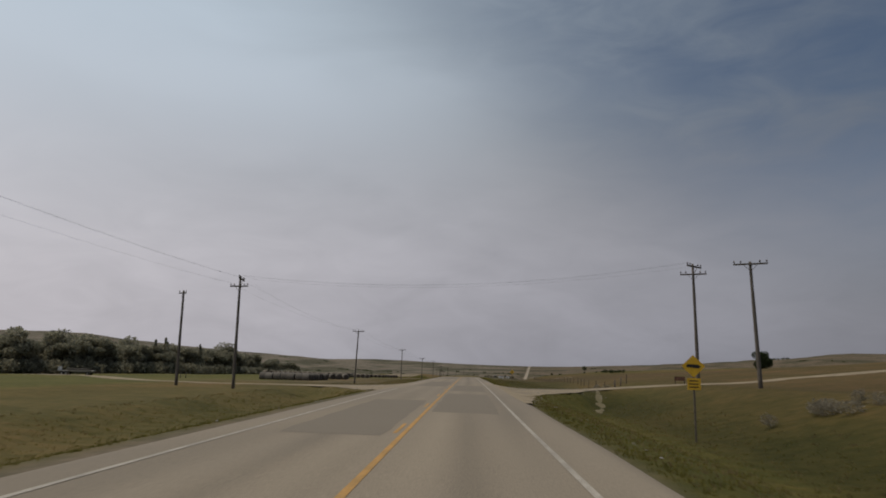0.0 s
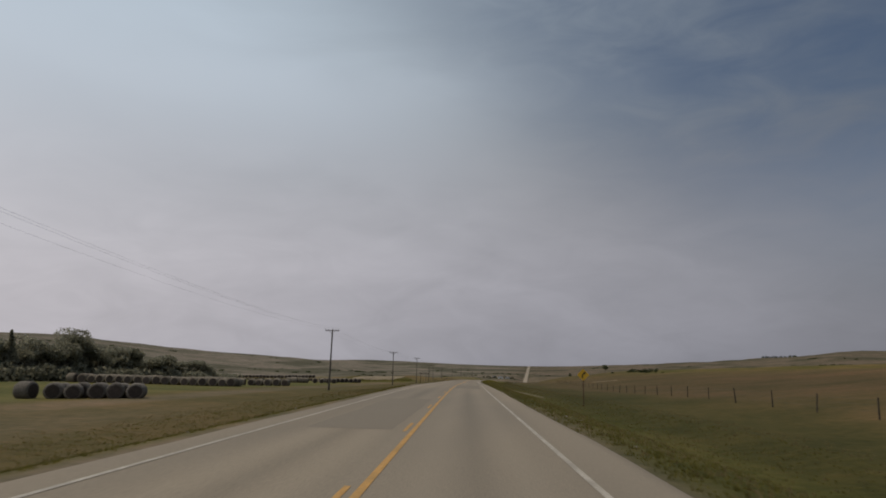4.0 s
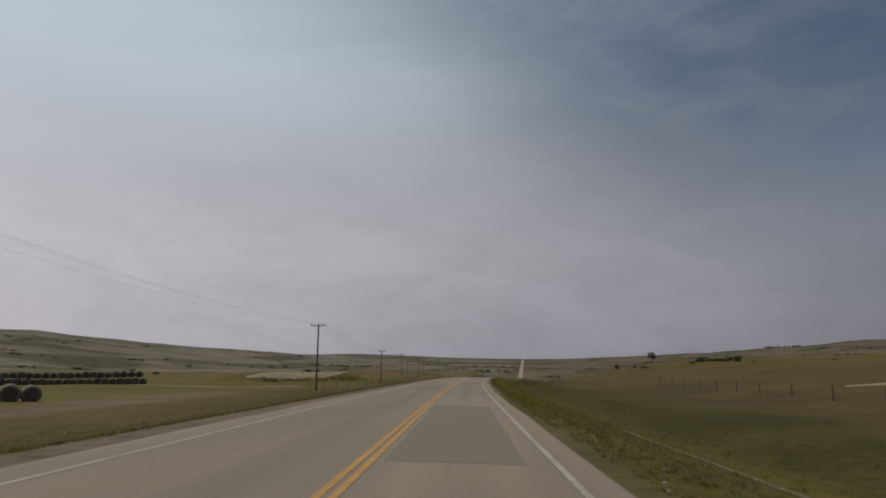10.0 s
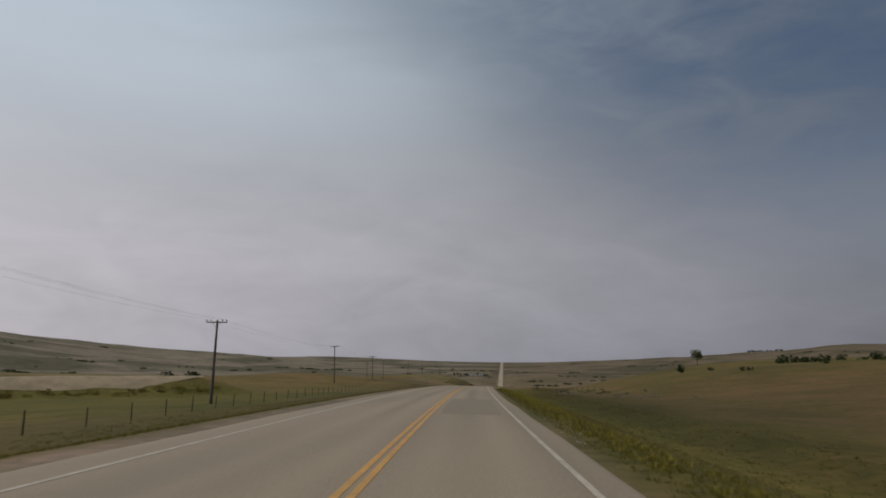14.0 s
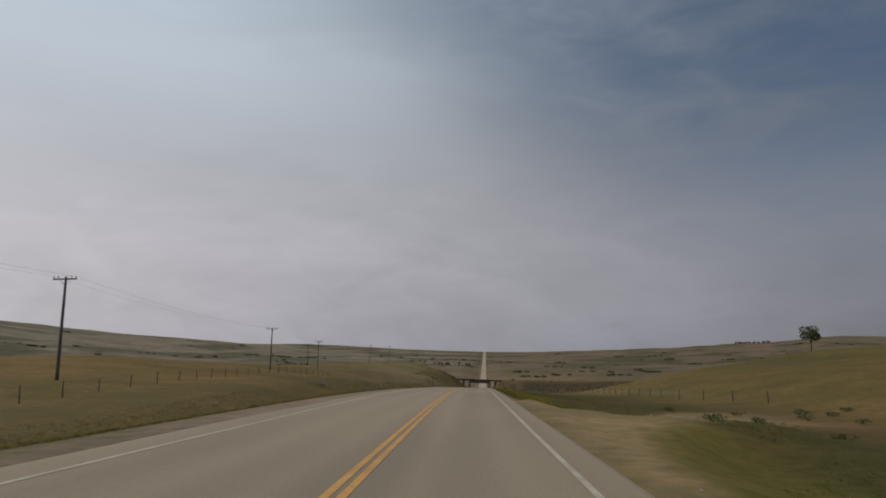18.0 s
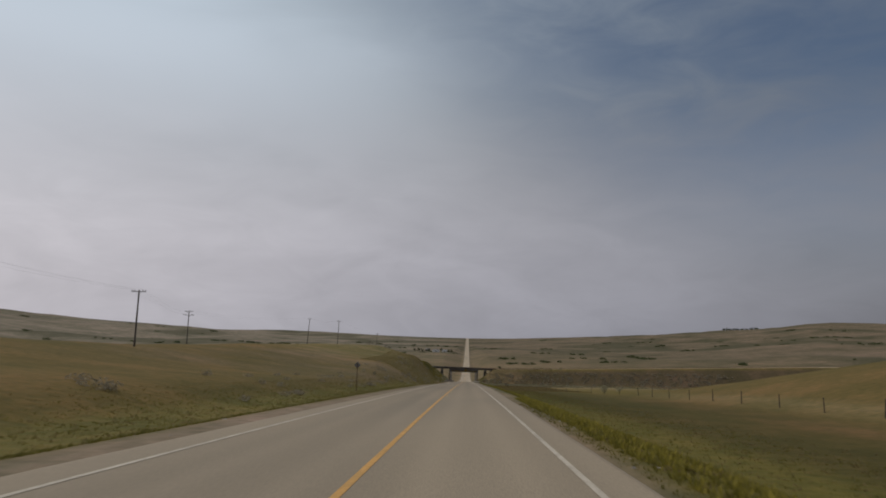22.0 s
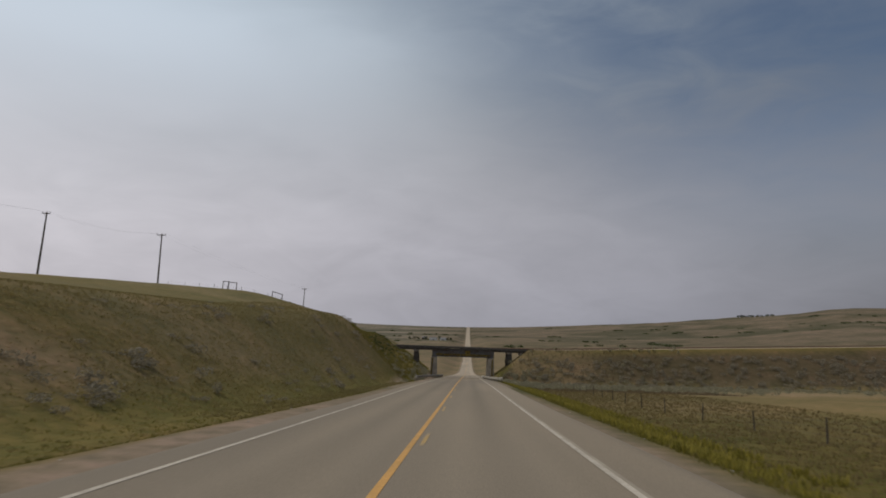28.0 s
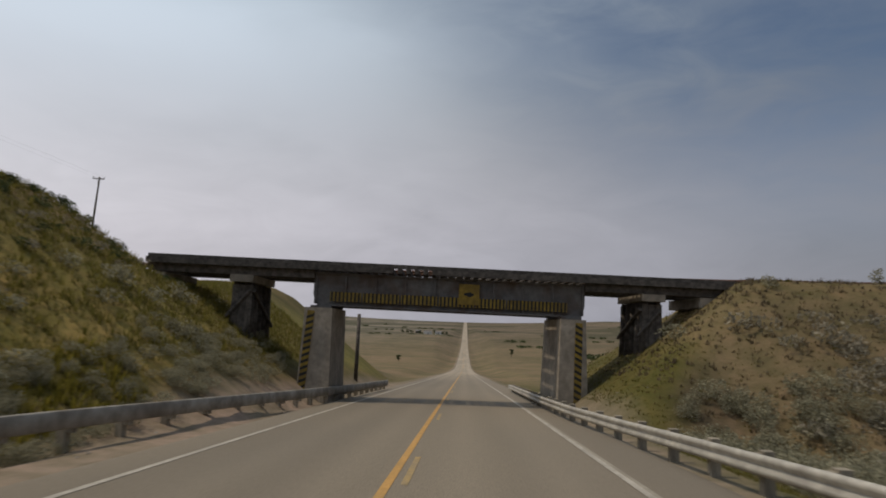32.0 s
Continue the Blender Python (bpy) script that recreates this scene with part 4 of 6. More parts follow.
apron("dirt_patch", [(-68, 399, 2.6), (-56.5, 400.5, 2.6), (-48, 403, 2.2), (-40, 402.5, 1.3), (-33, 400, 0.6)], "bare pale dirt strip in pasture", lift=0.1)
apron("cattle_trail", [(14.6, 66.5, 0.1), (14.2, 63, 0.42), (13.4, 59, 0.5), (12.7, 56, 0.3), (12.3, 53, 0.06)], "short trodden track in the ditch grass", mat=M_TRAIL, lift=0.05, cols=5, free=(1, 2))
apron("cattle_trail", [(12.2, 198, 0.08), (12.3, 206, 0.3), (11.9, 222, 0.46), (11.0, 257, 0.5), (10.6, 285, 0.5), (10.2, 297, 0.3), (9.9, 306, 0.1)], "narrow dry worn trail along the ditch", mat=M_TRAIL, lift=0.06, cols=5, free=(1, 2))


# ---- utility poles and wires ----
def utility_pole(x, y, height, arms, turn, lean, label):
    """Wooden pole with crossarms; arms: (height below the top, length)."""
    base = Vector((x, y, gz(x, y)))
    pole = thing("utility_pole", label, "utility pole", Matrix.Translation(base) @ pose(0, 0, 0, lean[0], lean[1], turn), "roadside utility poles")
    rings = [(0.165 - 0.065 * k / 8 + 0.006 * math.sin(k * 2.1 + x), -0.4 + (height + 0.4) * k / 8) for k in range(9)]
    part("shaft", Shape().lathe(rings, 10), M_POLE, pole, smooth=True)
    tops = []
    for below, length, *way in arms:
        z = height - below
        turned = pose(0, 0, 0, 0, 0, way[0] if way else 0)
        arm = part("crossarm", Shape().box((0, -0.14, z), (length, 0.10, 0.12), turned, cut=0.02), M_POLE, pole)
        for u in (-0.22, 0.22):
            part("brace", Shape().rod(turned @ Vector((length * u, -0.14, z)), turned @ Vector((0, -0.12, z - 0.55)), 0.018, n=5), M_RUST, pole)
        for u in (-0.94, -0.55, 0.55, 0.94) if length > 1.8 else (-0.9, 0.9):
            px = u * length / 2
            part("insulator", Shape().lathe([(0.02, 0), (0.025, 0.09), (0.06, 0.10), (0.065, 0.16), (0.035, 0.19), (0.03, 0.23)], 8, turned @ Matrix.Translation((px, -0.14, z + 0.06))), M_GLASS_CUP, arm, smooth=True)
            tops.append(pole.matrix_world @ turned @ Vector((px, -0.14, z + 0.27)))
    return pole, tops


WOOD = "weathered wooden utility pole with one crossarm"
POLE_LINE = [(15.0, 60, 10.9, ((0.3, 2.8, 113), (1.0, 1.9, 5)), -8, (0.5, -0.6)), (9.45, 122, 10.1, ((0.25, 2.4),), -7, (0, 1.9)), (0.2, 209, 9.6, ((0.25, 2.4),), -7, (0, 1.0)), (-7.0, 288.6, 9.2, ((0.25, 2.4),), -6, (0, 0)),
             (-14.3, 366, 9.8, ((0.25, 2.4),), -6, (0, 0)), (-22.2, 445, 8.6, ((0.25, 2.4),), -5, (0, 0.4)), (-35.5, 545, 0.7, ((0.25, 2.4),), -4, (0, -1.5)), (-40.6, 618.5, -1.2, ((0.25, 2.4),), -3, (0, -0.4)),
             (-51, 694.6, 8.9, ((0.25, 2.4),), 0, (0, 0)), (-74.3, 764, -3.0, ((0.25, 2.2), (1.2, 3.0)), 0, (0, 0)), (-61.2, 839, -2.0, ((0.25, 1.2),), 0, (0, 3.4)), (-53.2, 858, -2.1, ((0.25, 1.6),), 0, (0, 0.8)), (-48.1, 937, -6.3, ((0.25, 1.6),), 0, (0, 2.8))]
line_tops = []
for x, y, h, arms, turn, lean in POLE_LINE:
    y = float(along_road(y))
    h = h if h > 5 else h - gz(x, y)      # small numbers give the top's level
    label = WOOD if len(arms) == 1 else "weathered wooden utility pole with two crossarms"
    line_tops.append(utility_pole(x, y, h, arms, turn, lean, label)[1])
utility_pole(6.5, 64.4, 10.0, ((0.3, 0.9),), -8, (0, -0.9), "leaning wooden utility pole with a short arm")
cross_tops = utility_pole(57.95, 60, 10.8, ((0.25, 2.4, 60), (0.95, 2.2)), -12, (0, -0.4), "weathered wooden utility pole with two crossarms")[1]
utility_pole(60.2, 51, 9.4, ((0.2, 2.4),), -10, (0, -1.4), "tall weathered wooden utility pole with one crossarm")


def wire(p0, p1, sag, r=0.0038):
    """One thin tube hanging between two points."""
    s, n, m = Shape(), 14, 4
    p0, p1 = Vector(p0), Vector(p1)
    across = (p1 - p0).cross(Vector((0, 0, 1))).normalized()
    verts, faces = [], []
    for k in range(n + 1):
        p = p0.lerp(p1, k / n) - Vector((0, 0, 4 * sag * (k / n) * (1 - k / n)))
        verts += [p + across * r * math.cos(i * math.pi / 2) + Vector((0, 0, r * math.sin(i * math.pi / 2))) for i in range(m)]
    for k in range(n):
        faces += [(k * m + i, k * m + (i + 1) % m, (k + 1) * m + (i + 1) % m, (k + 1) * m + i) for i in range(m)]
    return s.add(verts, faces + [(3, 2, 1, 0), tuple(range(n * m, n * m + m))])


def string_wires():
    for a, b in zip(line_tops, line_tops[1:]):
        count = min(len(a), len(b), 4)
        for k in range(count):
            ia, ib = k * (len(a) - 1) // max(count - 1, 1), k * (len(b) - 1) // max(count - 1, 1)
            if count == 4 and k == 1:
                continue
            tagged(new("power_line", wire(a[ia], b[ib], 0.9).mesh("power_line", M_WIRE)), "thin dark overhead power line between poles", "wire", "overhead wires")
    for ia, ib in ((0, 0), (1, 1), (3, 3)):
        tagged(new("power_line", wire(line_tops[0][ia], cross_tops[ib], 1.45).mesh("power_line", M_WIRE)), "thin dark power line spanning the highway", "wire", "overhead wires")
    for k in (2, 3, 5):
        tagged(new("power_line", wire(line_tops[0][k], line_tops[0][k] + Vector((8.5, -75, 0.4)), 0.9).mesh("power_line", M_WIRE)), "thin dark overhead power line between poles", "wire", "overhead wires")


string_wires()


# ---- road signs ----
def diamond(size, corner=0.05):
    h = size / math.sqrt(2)
    pts = []
    for k in range(4):
        a = math.pi / 2 * k
        tip = Vector((math.sin(a) * h, math.cos(a) * h))
        side = Vector((math.cos(a), -math.sin(a)))
        pts += [tuple(tip * (1 - corner / h) - side * corner * 0.9), tuple(tip - tip.normalized() * corner * 0.35), tuple(tip * (1 - corner / h) + side * corner * 0.9)]
    return pts


def warning_sign(d, y, panel_z, size, symbol, label, plate=False, turn=0.0, reverse=False):
    x, y, z = at_road(d, y)
    sign = thing("warning_sign", label, "road sign", Matrix.Translation((x, y, z)) @ pose(0, 0, 0, 0, 0, turn))
    top = float(road_z(y)) - z + panel_z
    part("post", Shape().box((0, 0.05, (top + size * 0.4 - 0.4) / 2), (0.09, 0.06, top + size * 0.4 + 0.4), cut=0.01), M_WOOD if plate else M_RUST, sign, "slim sign post")
    m = Matrix.Translation((0, 0, top))
    part("panel", Shape().plate(diamond(size), 0.006, m), M_SIGN_BACK if reverse else M_SIGN_YELLOW, sign, "diamond panel")
    if symbol == "bar":
        bar = [(-0.30, -0.05), (0.24, -0.10), (0.34, 0.0), (0.22, 0.08), (-0.26, 0.10), (-0.34, 0.02)]
        part("symbol", Shape().plate(bar, 0.004, m @ Matrix.Translation((0, -0.006, 0))), M_SIGN_BLACK, sign, "dark plain symbol")
    if symbol == "curve":
        s = Shape()
        s.plate([(-0.14, -0.34), (-0.02, -0.34), (0.0, -0.05), (0.10, 0.10), (0.02, 0.18), (-0.10, 0.02)], 0.004, m @ Matrix.Translation((0, -0.006, 0)))
        s.plate([(-0.02, 0.24), (0.26, 0.30), (0.20, 0.02)], 0.004, m @ Matrix.Translation((0, -0.0065, 0)))
        part("symbol", s, M_SIGN_BLACK, sign, "black right-bending curve arrow")
    if plate:
        m2 = Matrix.Translation((0, 0, top - size * 0.71 - 0.30))
        p = part("plate", Shape().box((0, 0, 0), (0.62, 0.006, 0.56), m2), M_SIGN_YELLOW, sign, "square yellow plate with unreadable lines")
        for k in range(3):
            part("text_line", Shape().box((0, -0.006, 0.15 - 0.15 * k), (0.44, 0.004, 0.05), m2), M_SIGN_BLACK, p)
    return sign


warning_sign(12.9, 33.5, 2.2, 0.78, "bar", "yellow diamond warning sign with a square plate on a post", plate=True, turn=-6)
warning_sign(13.6, 176.5, 1.75, 0.86, "curve", "yellow diamond curve warning sign on a slim post", turn=-8)
warning_sign(-11.7, 673.5, 2.6, 0.6, "", "warning sign seen from its bare metal back", turn=180, reverse=True)


def board_sign():
    x, y, z = at_road(26.4, 79.2)
    sign = thing("board_sign", "small dark board sign on two posts by the side road", "sign", Matrix.Translation((x, y, z)) @ pose(0, 0, 0, 0, 0, -20))
    for u in (-0.5, 0.5):
        part("post", Shape().box((u, 0, 0.35), (0.1, 0.1, 0.9), cut=0.02), M_WOOD, sign)
    part("board", Shape().box((0, -0.07, 0.62), (1.15, 0.05, 0.45)), M_RUST, sign)


board_sign()


def ranch_frame():
    """Two posts with two boards across them, square to the road."""
    a, b = Vector((3.2, 275.9, gz(3.2, 275.9))), Vector((4.65, 275.5, gz(4.65, 275.5)))
    ob = thing("sign_frame", "tall wooden frame of two posts and two crossing boards", "sign frame", Matrix.Translation(a))
    top = a.z + 3.1
    for p in (a, b):
        q = p - a
        part("post", Shape().rod((q.x, q.y, q.z - 0.4), (q.x, q.y, top - a.z), 0.075, 0.065, 8), M_WOOD, ob, smooth=True)
    w = Vector((b.x - a.x, b.y - a.y, 0)).normalized()
    turn = w.to_track_quat("X", "Z").to_matrix().to_4x4()
    for up in (2.82, 3.05):
        middle = (b - a) * 0.5
        part("board", Shape().box((0.12, -0.1, 0), (2.7, 0.04, 0.13), Matrix.Translation((middle.x, middle.y, up)) @ turn), M_WOOD, ob)


ranch_frame()


# ---- fences ----
def fence(name, label, knots, y0, y1, step, slim=False):
    ob = thing(name, label, "fence", Matrix.Translation((0, 0, 0)))
    rnd = random.Random(len(knots) * 7 + int(y0))
    tops, y, k = [], y0, 0
    me = []
    for q in range(4):
        s = Shape().rod((0, 0, -0.3), (0.03 * (q - 1.5), 0.02 * q, (1.02 if slim else 1.25) + 0.04 * q), (0.04 if slim else 0.055) + 0.006 * q, 0.032 if slim else 0.045, 6)
        me.append(s.mesh("post", M_FENCE))
    while y < y1:
        d = float(np.interp(y, [p[0] for p in knots], [p[1] for p in knots]))
        x, yy, z = at_road(d, y)
        p = part("post", me[k % 4], None, ob)
        p.matrix_basis = Matrix.Translation((x, yy, z)) @ pose(0, 0, 0, rnd.uniform(-3, 3), rnd.uniform(-3, 3), rnd.uniform(0, 360))
        tops.append(Vector((x, yy, z)))
        k, y = k + 1, y + step * rnd.uniform(0.92, 1.08)
    for h in (0.4, 0.7, 0.98) if slim else (0.45, 0.8, 1.12):
        s = Shape()
        for a, b in zip(tops, tops[1:]):
            s.rod(a + Vector((0, 0, h)), b + Vector((0, 0, h)), 0.004, n=3)
        part("wire_strand", s, M_WIRE, ob)
    return ob


fence("fence", "weathered post and wire pasture fence", [(85, 21.5), (120, 23), (140, 25), (200, 28.5), (250, 31), (305, 34), (350, 36), (400, 37)], 84, 400, 8.0)
fence("fence", "weathered post and wire pasture fence", [(556, 31.5), (585, 29.5), (640, 31), (710, 31)], 556, 712, 8.0)
fence("fence", "weathered post and wire pasture fence near the railway bank", [(712, 31), (765, 17), (800, 15), (862, 17.5)], 716, 862, 6.0, slim=True)
fence("fence", "weathered post and wire pasture fence", [(370, -24), (388, -21), (410, -18.5), (470, -22), (575, -30), (640, -33)], 372, 640, 5.2, slim=True)
fence("fence", "short post fence on the cutting's crest", [(852, -50), (868, -31)], 853, 868, 1.6, slim=True)


def marker_post(x, y, h, lean):
    ob = thing("marker_post", "short grey wooden post standing beside the gravel track", "post", Matrix.Translation((x, y, gz(x, y))) @ pose(0, 0, 0, lean, -lean, 20), "marker posts")
    part("shaft", Shape().rod((0, 0, -0.3), (0.02, 0, h), 0.085, 0.07, 8), M_WOOD, ob, smooth=True)
    part("cap", Shape().rod((0.02, 0, h), (0.02, 0, h + 0.05), 0.07, 0.03, 8), M_WOOD, ob, smooth=True)


for x, y, h, lean in ((53.3, 81.6, 0.95, 2), (53.9, 81.2, 1.05, -3), (-21.2, 113.2, 0.9, 3), (-20.4, 113.6, 0.85, -2)):
    marker_post(x, y, h, lean)


def brace_frame(a, b, h):
    """Two leaning posts with a rail between them, where the crest fence is stretched."""
    a, b = (a[0], float(along_road(a[1]))), (b[0], float(along_road(b[1])))
    p, q = Vector((*a, gz(*a))), Vector((*b, gz(*b)))
    ob = thing("fence_brace", "weathered wooden fence brace of two posts and a top rail", "fence", Matrix.Translation(p))
    w = q - p
    part("post", Shape().rod((0, 0, -0.4), (0.12, 0, h), 0.08, 0.065, 7), M_FENCE, ob, smooth=True)
    part("post", Shape().rod(w + Vector((0, 0, -0.4)), w + Vector((0.08, 0, h)), 0.08, 0.065, 7), M_FENCE, ob, smooth=True)
    part("rail", Shape().rod((0.1, 0, h - 0.1), w + Vector((0.06, 0, h - 0.1)), 0.06, n=7), M_FENCE, ob, smooth=True)
    part("tension_wire", Shape().rod((0.1, 0, h - 0.15), w + Vector((0, 0, 0.15)), 0.006, n=4), M_WIRE, ob)


brace_frame((-39.9, 853.6), (-39.1, 854.0), 1.3)
brace_frame((-39.1, 854.05), (-38.0, 854.7), 1.25)
brace_frame((-33.0, 858.4), (-31.5, 859.3), 1.0)


# ---- hay bales ----
def bale_template(mat, name):
    ob = thing(name, "round hay bale", "hay bale")
    s, n = Shape(), 20
    rings = [(0.62, -0.74), (0.80, -0.70), (0.86, -0.55), (0.87, 0.0), (0.86, 0.55), (0.80, 0.70), (0.62, 0.74)]
    s.lathe(rings, n, Matrix.Rotation(radians(90), 4, "Y"))
    s.verts = [(x, y * (1 + 0.03 * math.sin(7 * x + 3 * z)), (z if z > -0.7 else -0.7 + (z + 0.7) * 0.4) + 0.76) for x, y, z in s.verts]
    part("roll", s, mat, ob, smooth=True)
    for side in (-1, 1):
        coil = [(0.0, 0.03), (0.2, 0.03), (0.24, 0.012), (0.28, 0.03), (0.42, 0.028), (0.46, 0.01), (0.5, 0.025), (0.62, 0.018), (0.66, -0.02)]
        part("coil", Shape().lathe([(r + 0.001, h) for r, h in coil], 16, Matrix.Translation((side * 0.735, 0, 0.76)) @ Matrix.Rotation(radians(90 * side), 4, "Y")), M_COIL, ob, "darker coiled end")
    return ob


pale_bale, dark_bale = bale_template(M_STRAW, "hay_bale"), bale_template(M_OLD_STRAW, "hay_bale")


def bale_row(template, a, b, spacing, axis, label, group, tiers=1):
    """Bales side by side from a to b; axis: their turn about z against the row."""
    a, b = Vector(a), Vector(b)
    n = max(1, int((b - a).length / spacing))
    head = math.degrees(math.atan2(b.y - a.y, b.x - a.x))
    rnd = random.Random(int(a.x * 13 + a.y))
    for tier in range(tiers):
        for k in range(n - tier):
            p = a.lerp(b, (k + 0.5 * tier) / n)
            x, y = p.x + rnd.uniform(-0.12, 0.12), p.y + rnd.uniform(-0.12, 0.12)
            ob = copy_thing(template, Matrix.Translation((x, y, gz(x, y) + tier * 1.6 - 0.05)) @ pose(0, 0, 0, 0, 0, head + axis + rnd.uniform(-5, 5)))
            k2 = 0.96 * rnd.uniform(0.94, 1.06)
            ob.scale = (k2 * 1.1, k2, k2 * rnd.uniform(0.93, 1.02))
            tagged(ob, label, "hay bale", group)


# old hay is used here so its dark colour paints the block's shaded sides
for k in range(7):         # a block of bales laid side by side beside the farm track
    bale_row(dark_bale, (-4.7 - 1.62 * k, 134.6), (-5.5 - 1.62 * k, 151), 1.72, 90, "weathered round hay bale in a wide block", "bale block by the farm track")
for k in range(2):
    bale_row(dark_bale, (-12.4 - 0.6 * k, 165.0 + 1.6 * k), (-4.6 - 0.6 * k, 168.9 + 1.6 * k), 1.72, 90, "weathered dark round hay bale in a short double row", "short bale rows")
    bale_row(pale_bale, (-46, 214 + 1.6 * k), (-17.5, 216 + 1.6 * k), 1.6, 90, "pale-topped round hay bale in a long double row", "long bale rows")
bale_row(pale_bale, (-34, 236), (-26, 237.5), 1.62, 4, "pale weathered round hay bale laid end to end", "near bale row")
bale_row(pale_bale, (-25.5, 237.6), (-17, 239), 1.52, 82, "pale weathered round hay bale with its end showing", "near bale row")
bale_row(pale_bale, (-39, 293), (-33, 295.5), 1.62, 5, "pale weathered round hay bale laid end to end", "middle bale row")
bale_row(pale_bale, (-32, 296), (-25, 298.8), 1.52, 82, "pale weathered round hay bale with its end showing", "middle bale row")
bale_row(pale_bale, (-35.6, 313), (-32.2, 317), 1.62, 5, "pale weathered round hay bale laid end to end", "far bale row")
bale_row(pale_bale, (-32, 317.5), (-25.5, 325.5), 1.52, 82, "pale weathered round hay bale with its end showing", "far bale row")
bale_row(dark_bale, (-112, 402), (-72, 417.5), 1.62, 90, "old blackened round hay bale in a double stack", "old bale stack", tiers=2)
for template in (pale_bale, dark_bale):
    template.matrix_world = Matrix.Translation((-48.2 if template is pale_bale else -14.6, 214 if template is pale_bale else 164, gz(-48.2 if template is pale_bale else -14.6, 214 if template is pale_bale else 164) - 0.04))
    tagged(template, "weathered round hay bale standing apart beside the row", "hay bale", "long bale rows" if template is pale_bale else "short bale rows")


# ---- railway bridge ----
BRIDGE_Y = float(along_road(RAIL_Y)) + 0.4
BX0, BX1 = -14.45, 14.2
DECK = -21.72            # top of the ties
GIRDER_FOOT = -23.66


def railway_bridge():
    ob = thing("railway_bridge", "dark steel and timber railway bridge over the highway", "bridge", Matrix.Translation((-0.19, BRIDGE_Y, -21.96)) @ pose(0, 0, 0, 0, 0.84, 2.8) @ Matrix.Translation((0, 0, 22)))
    # main plate girders with stiffeners
    for side in (-1, 1):
        s = Shape()
        y = side * 1.75
        x0, x1, top = -6.4, 6.9, -22.05
        web = [(x0 + 0.3, GIRDER_FOOT), (x1 - 0.3, GIRDER_FOOT), (x1 - 0.12, GIRDER_FOOT + 0.12), (x1, GIRDER_FOOT + 0.55), (x1, top), (x0, top), (x0, GIRDER_FOOT + 0.55), (x0 + 0.12, GIRDER_FOOT + 0.12)]
        s.plate(web, 0.05, Matrix.Translation((0, y, 0)))
        s.box((0.28, y, top - 0.03), (x1 - x0, 0.42, 0.06))
        s.box((0.28, y, GIRDER_FOOT + 0.03), (x1 - x0 - 0.4, 0.42, 0.06))
        g = part("girder", s, M_STEEL, ob, "weathered grey plate girder")
        for k in range(10):
            x = x0 + 0.12 + (x1 - x0 - 0.24) * k / 9
            part("stiffener", Shape().box((x, y - side * 0 - 0.09, (top + GIRDER_FOOT) / 2), (0.09, 0.12, top - GIRDER_FOOT - 0.16)), M_STEEL, g)
            part("stiffener", Shape().box((x, y + 0.09, (top + GIRDER_FOOT) / 2), (0.09, 0.12, top - GIRDER_FOOT - 0.16)), M_STEEL, g)
    for k in range(7):
        x = -6 + 12.5 * k / 6
        part("cross_frame", Shape().box((x, 0, -22.9), (0.12, 3.2, 0.9)), M_STEEL, ob)
    # striped height panels and the yellow square on the near girder
    y = -1.75 - 0.20
    for k, (a, b) in enumerate(((-5.55, -4.05), (-3.95, -2.2), (-2.1, -0.35), (-0.25, 1.45), (1.55, 3.0), (3.1, 6.0))):
        p = part("height_panel", Shape().box(((a + b) / 2, y, GIRDER_FOOT + 0.46), (b - a, 0.02, 0.46)), M_FADED_YELLOW, ob, "faded yellow panel with dark upright bars")
        n = int((b - a) / 0.18)
        for q in range(n):
            part("bar", Shape().box((a + 0.09 + q * (b - a) / n, y - 0.014, GIRDER_FOOT + 0.46), (0.085, 0.008, 0.46)), M_SIGN_BLACK, p)
    sq = part("square_sign", Shape().box((1.2, y - 0.05, GIRDER_FOOT + 0.86), (1.0, 0.02, 1.0)), M_FADED_YELLOW, ob, "yellow square plate with a dark mark")
    part("mark", Shape().plate([(-0.26, -0.03), (0.05, -0.13), (0.28, 0.0), (0.05, 0.12), (-0.24, 0.06)], 0.006, Matrix.Translation((1.2, y - 0.066, GIRDER_FOOT + 0.86))), M_SIGN_BLACK, sq)
    # approach spans: timber stringers
    for a, b in ((BX0, -6.35), (6.85, BX1)):
        for yy in (-1.95, -1.3, -0.65, 0.65, 1.3, 1.95):
            part("stringer", Shape().box(((a + b) / 2, yy, -22.15), (b - a, 0.26, 0.42)), M_TIMBER, ob, "black timber stringer")
    # ties, guard timbers, rails
    tie = Shape().box((0, 0, 0), (0.22, 4.5, 0.22), cut=0.02).mesh("tie", M_TIMBER)
    n = int((BX1 - BX0) / 0.42)
    for k in range(n + 1):
        t = part("tie", tie, None, ob)
        t.location = (BX0 + 0.1 + k * (BX1 - BX0 - 0.2) / n, 0.04 * math.sin(k * 2.3), DECK - 0.11)
    for a, b in ((BX0, -2.5), (-0.5, BX1)):
        for yy in (-2.32, 2.32):
            part("edge_beam", Shape().box(((a + b) / 2, yy, DECK - 0.12), (b - a, 0.14, 0.27)), M_TIMBER, ob, "long dark edge timber over the tie ends")
    for yy in (-2.05, 2.05):
        part("guard_timber", Shape().box(((BX0 + BX1) / 2, yy, DECK + 0.10), (BX1 - BX0, 0.2, 0.2)), M_TIMBER, ob, "long dark guard timber")
    # concrete piers, battered, each with a striped board
    for x0, x1, board in ((-6.6, -5.3, -6.38), (5.6, 6.8, 6.42)):
        zt, zb = GIRDER_FOOT - 0.12, float(road_z(BRIDGE_Y)) - 0.5
        b0, b1 = x0 - 0.12, x1 + 0.12
        s = Shape()
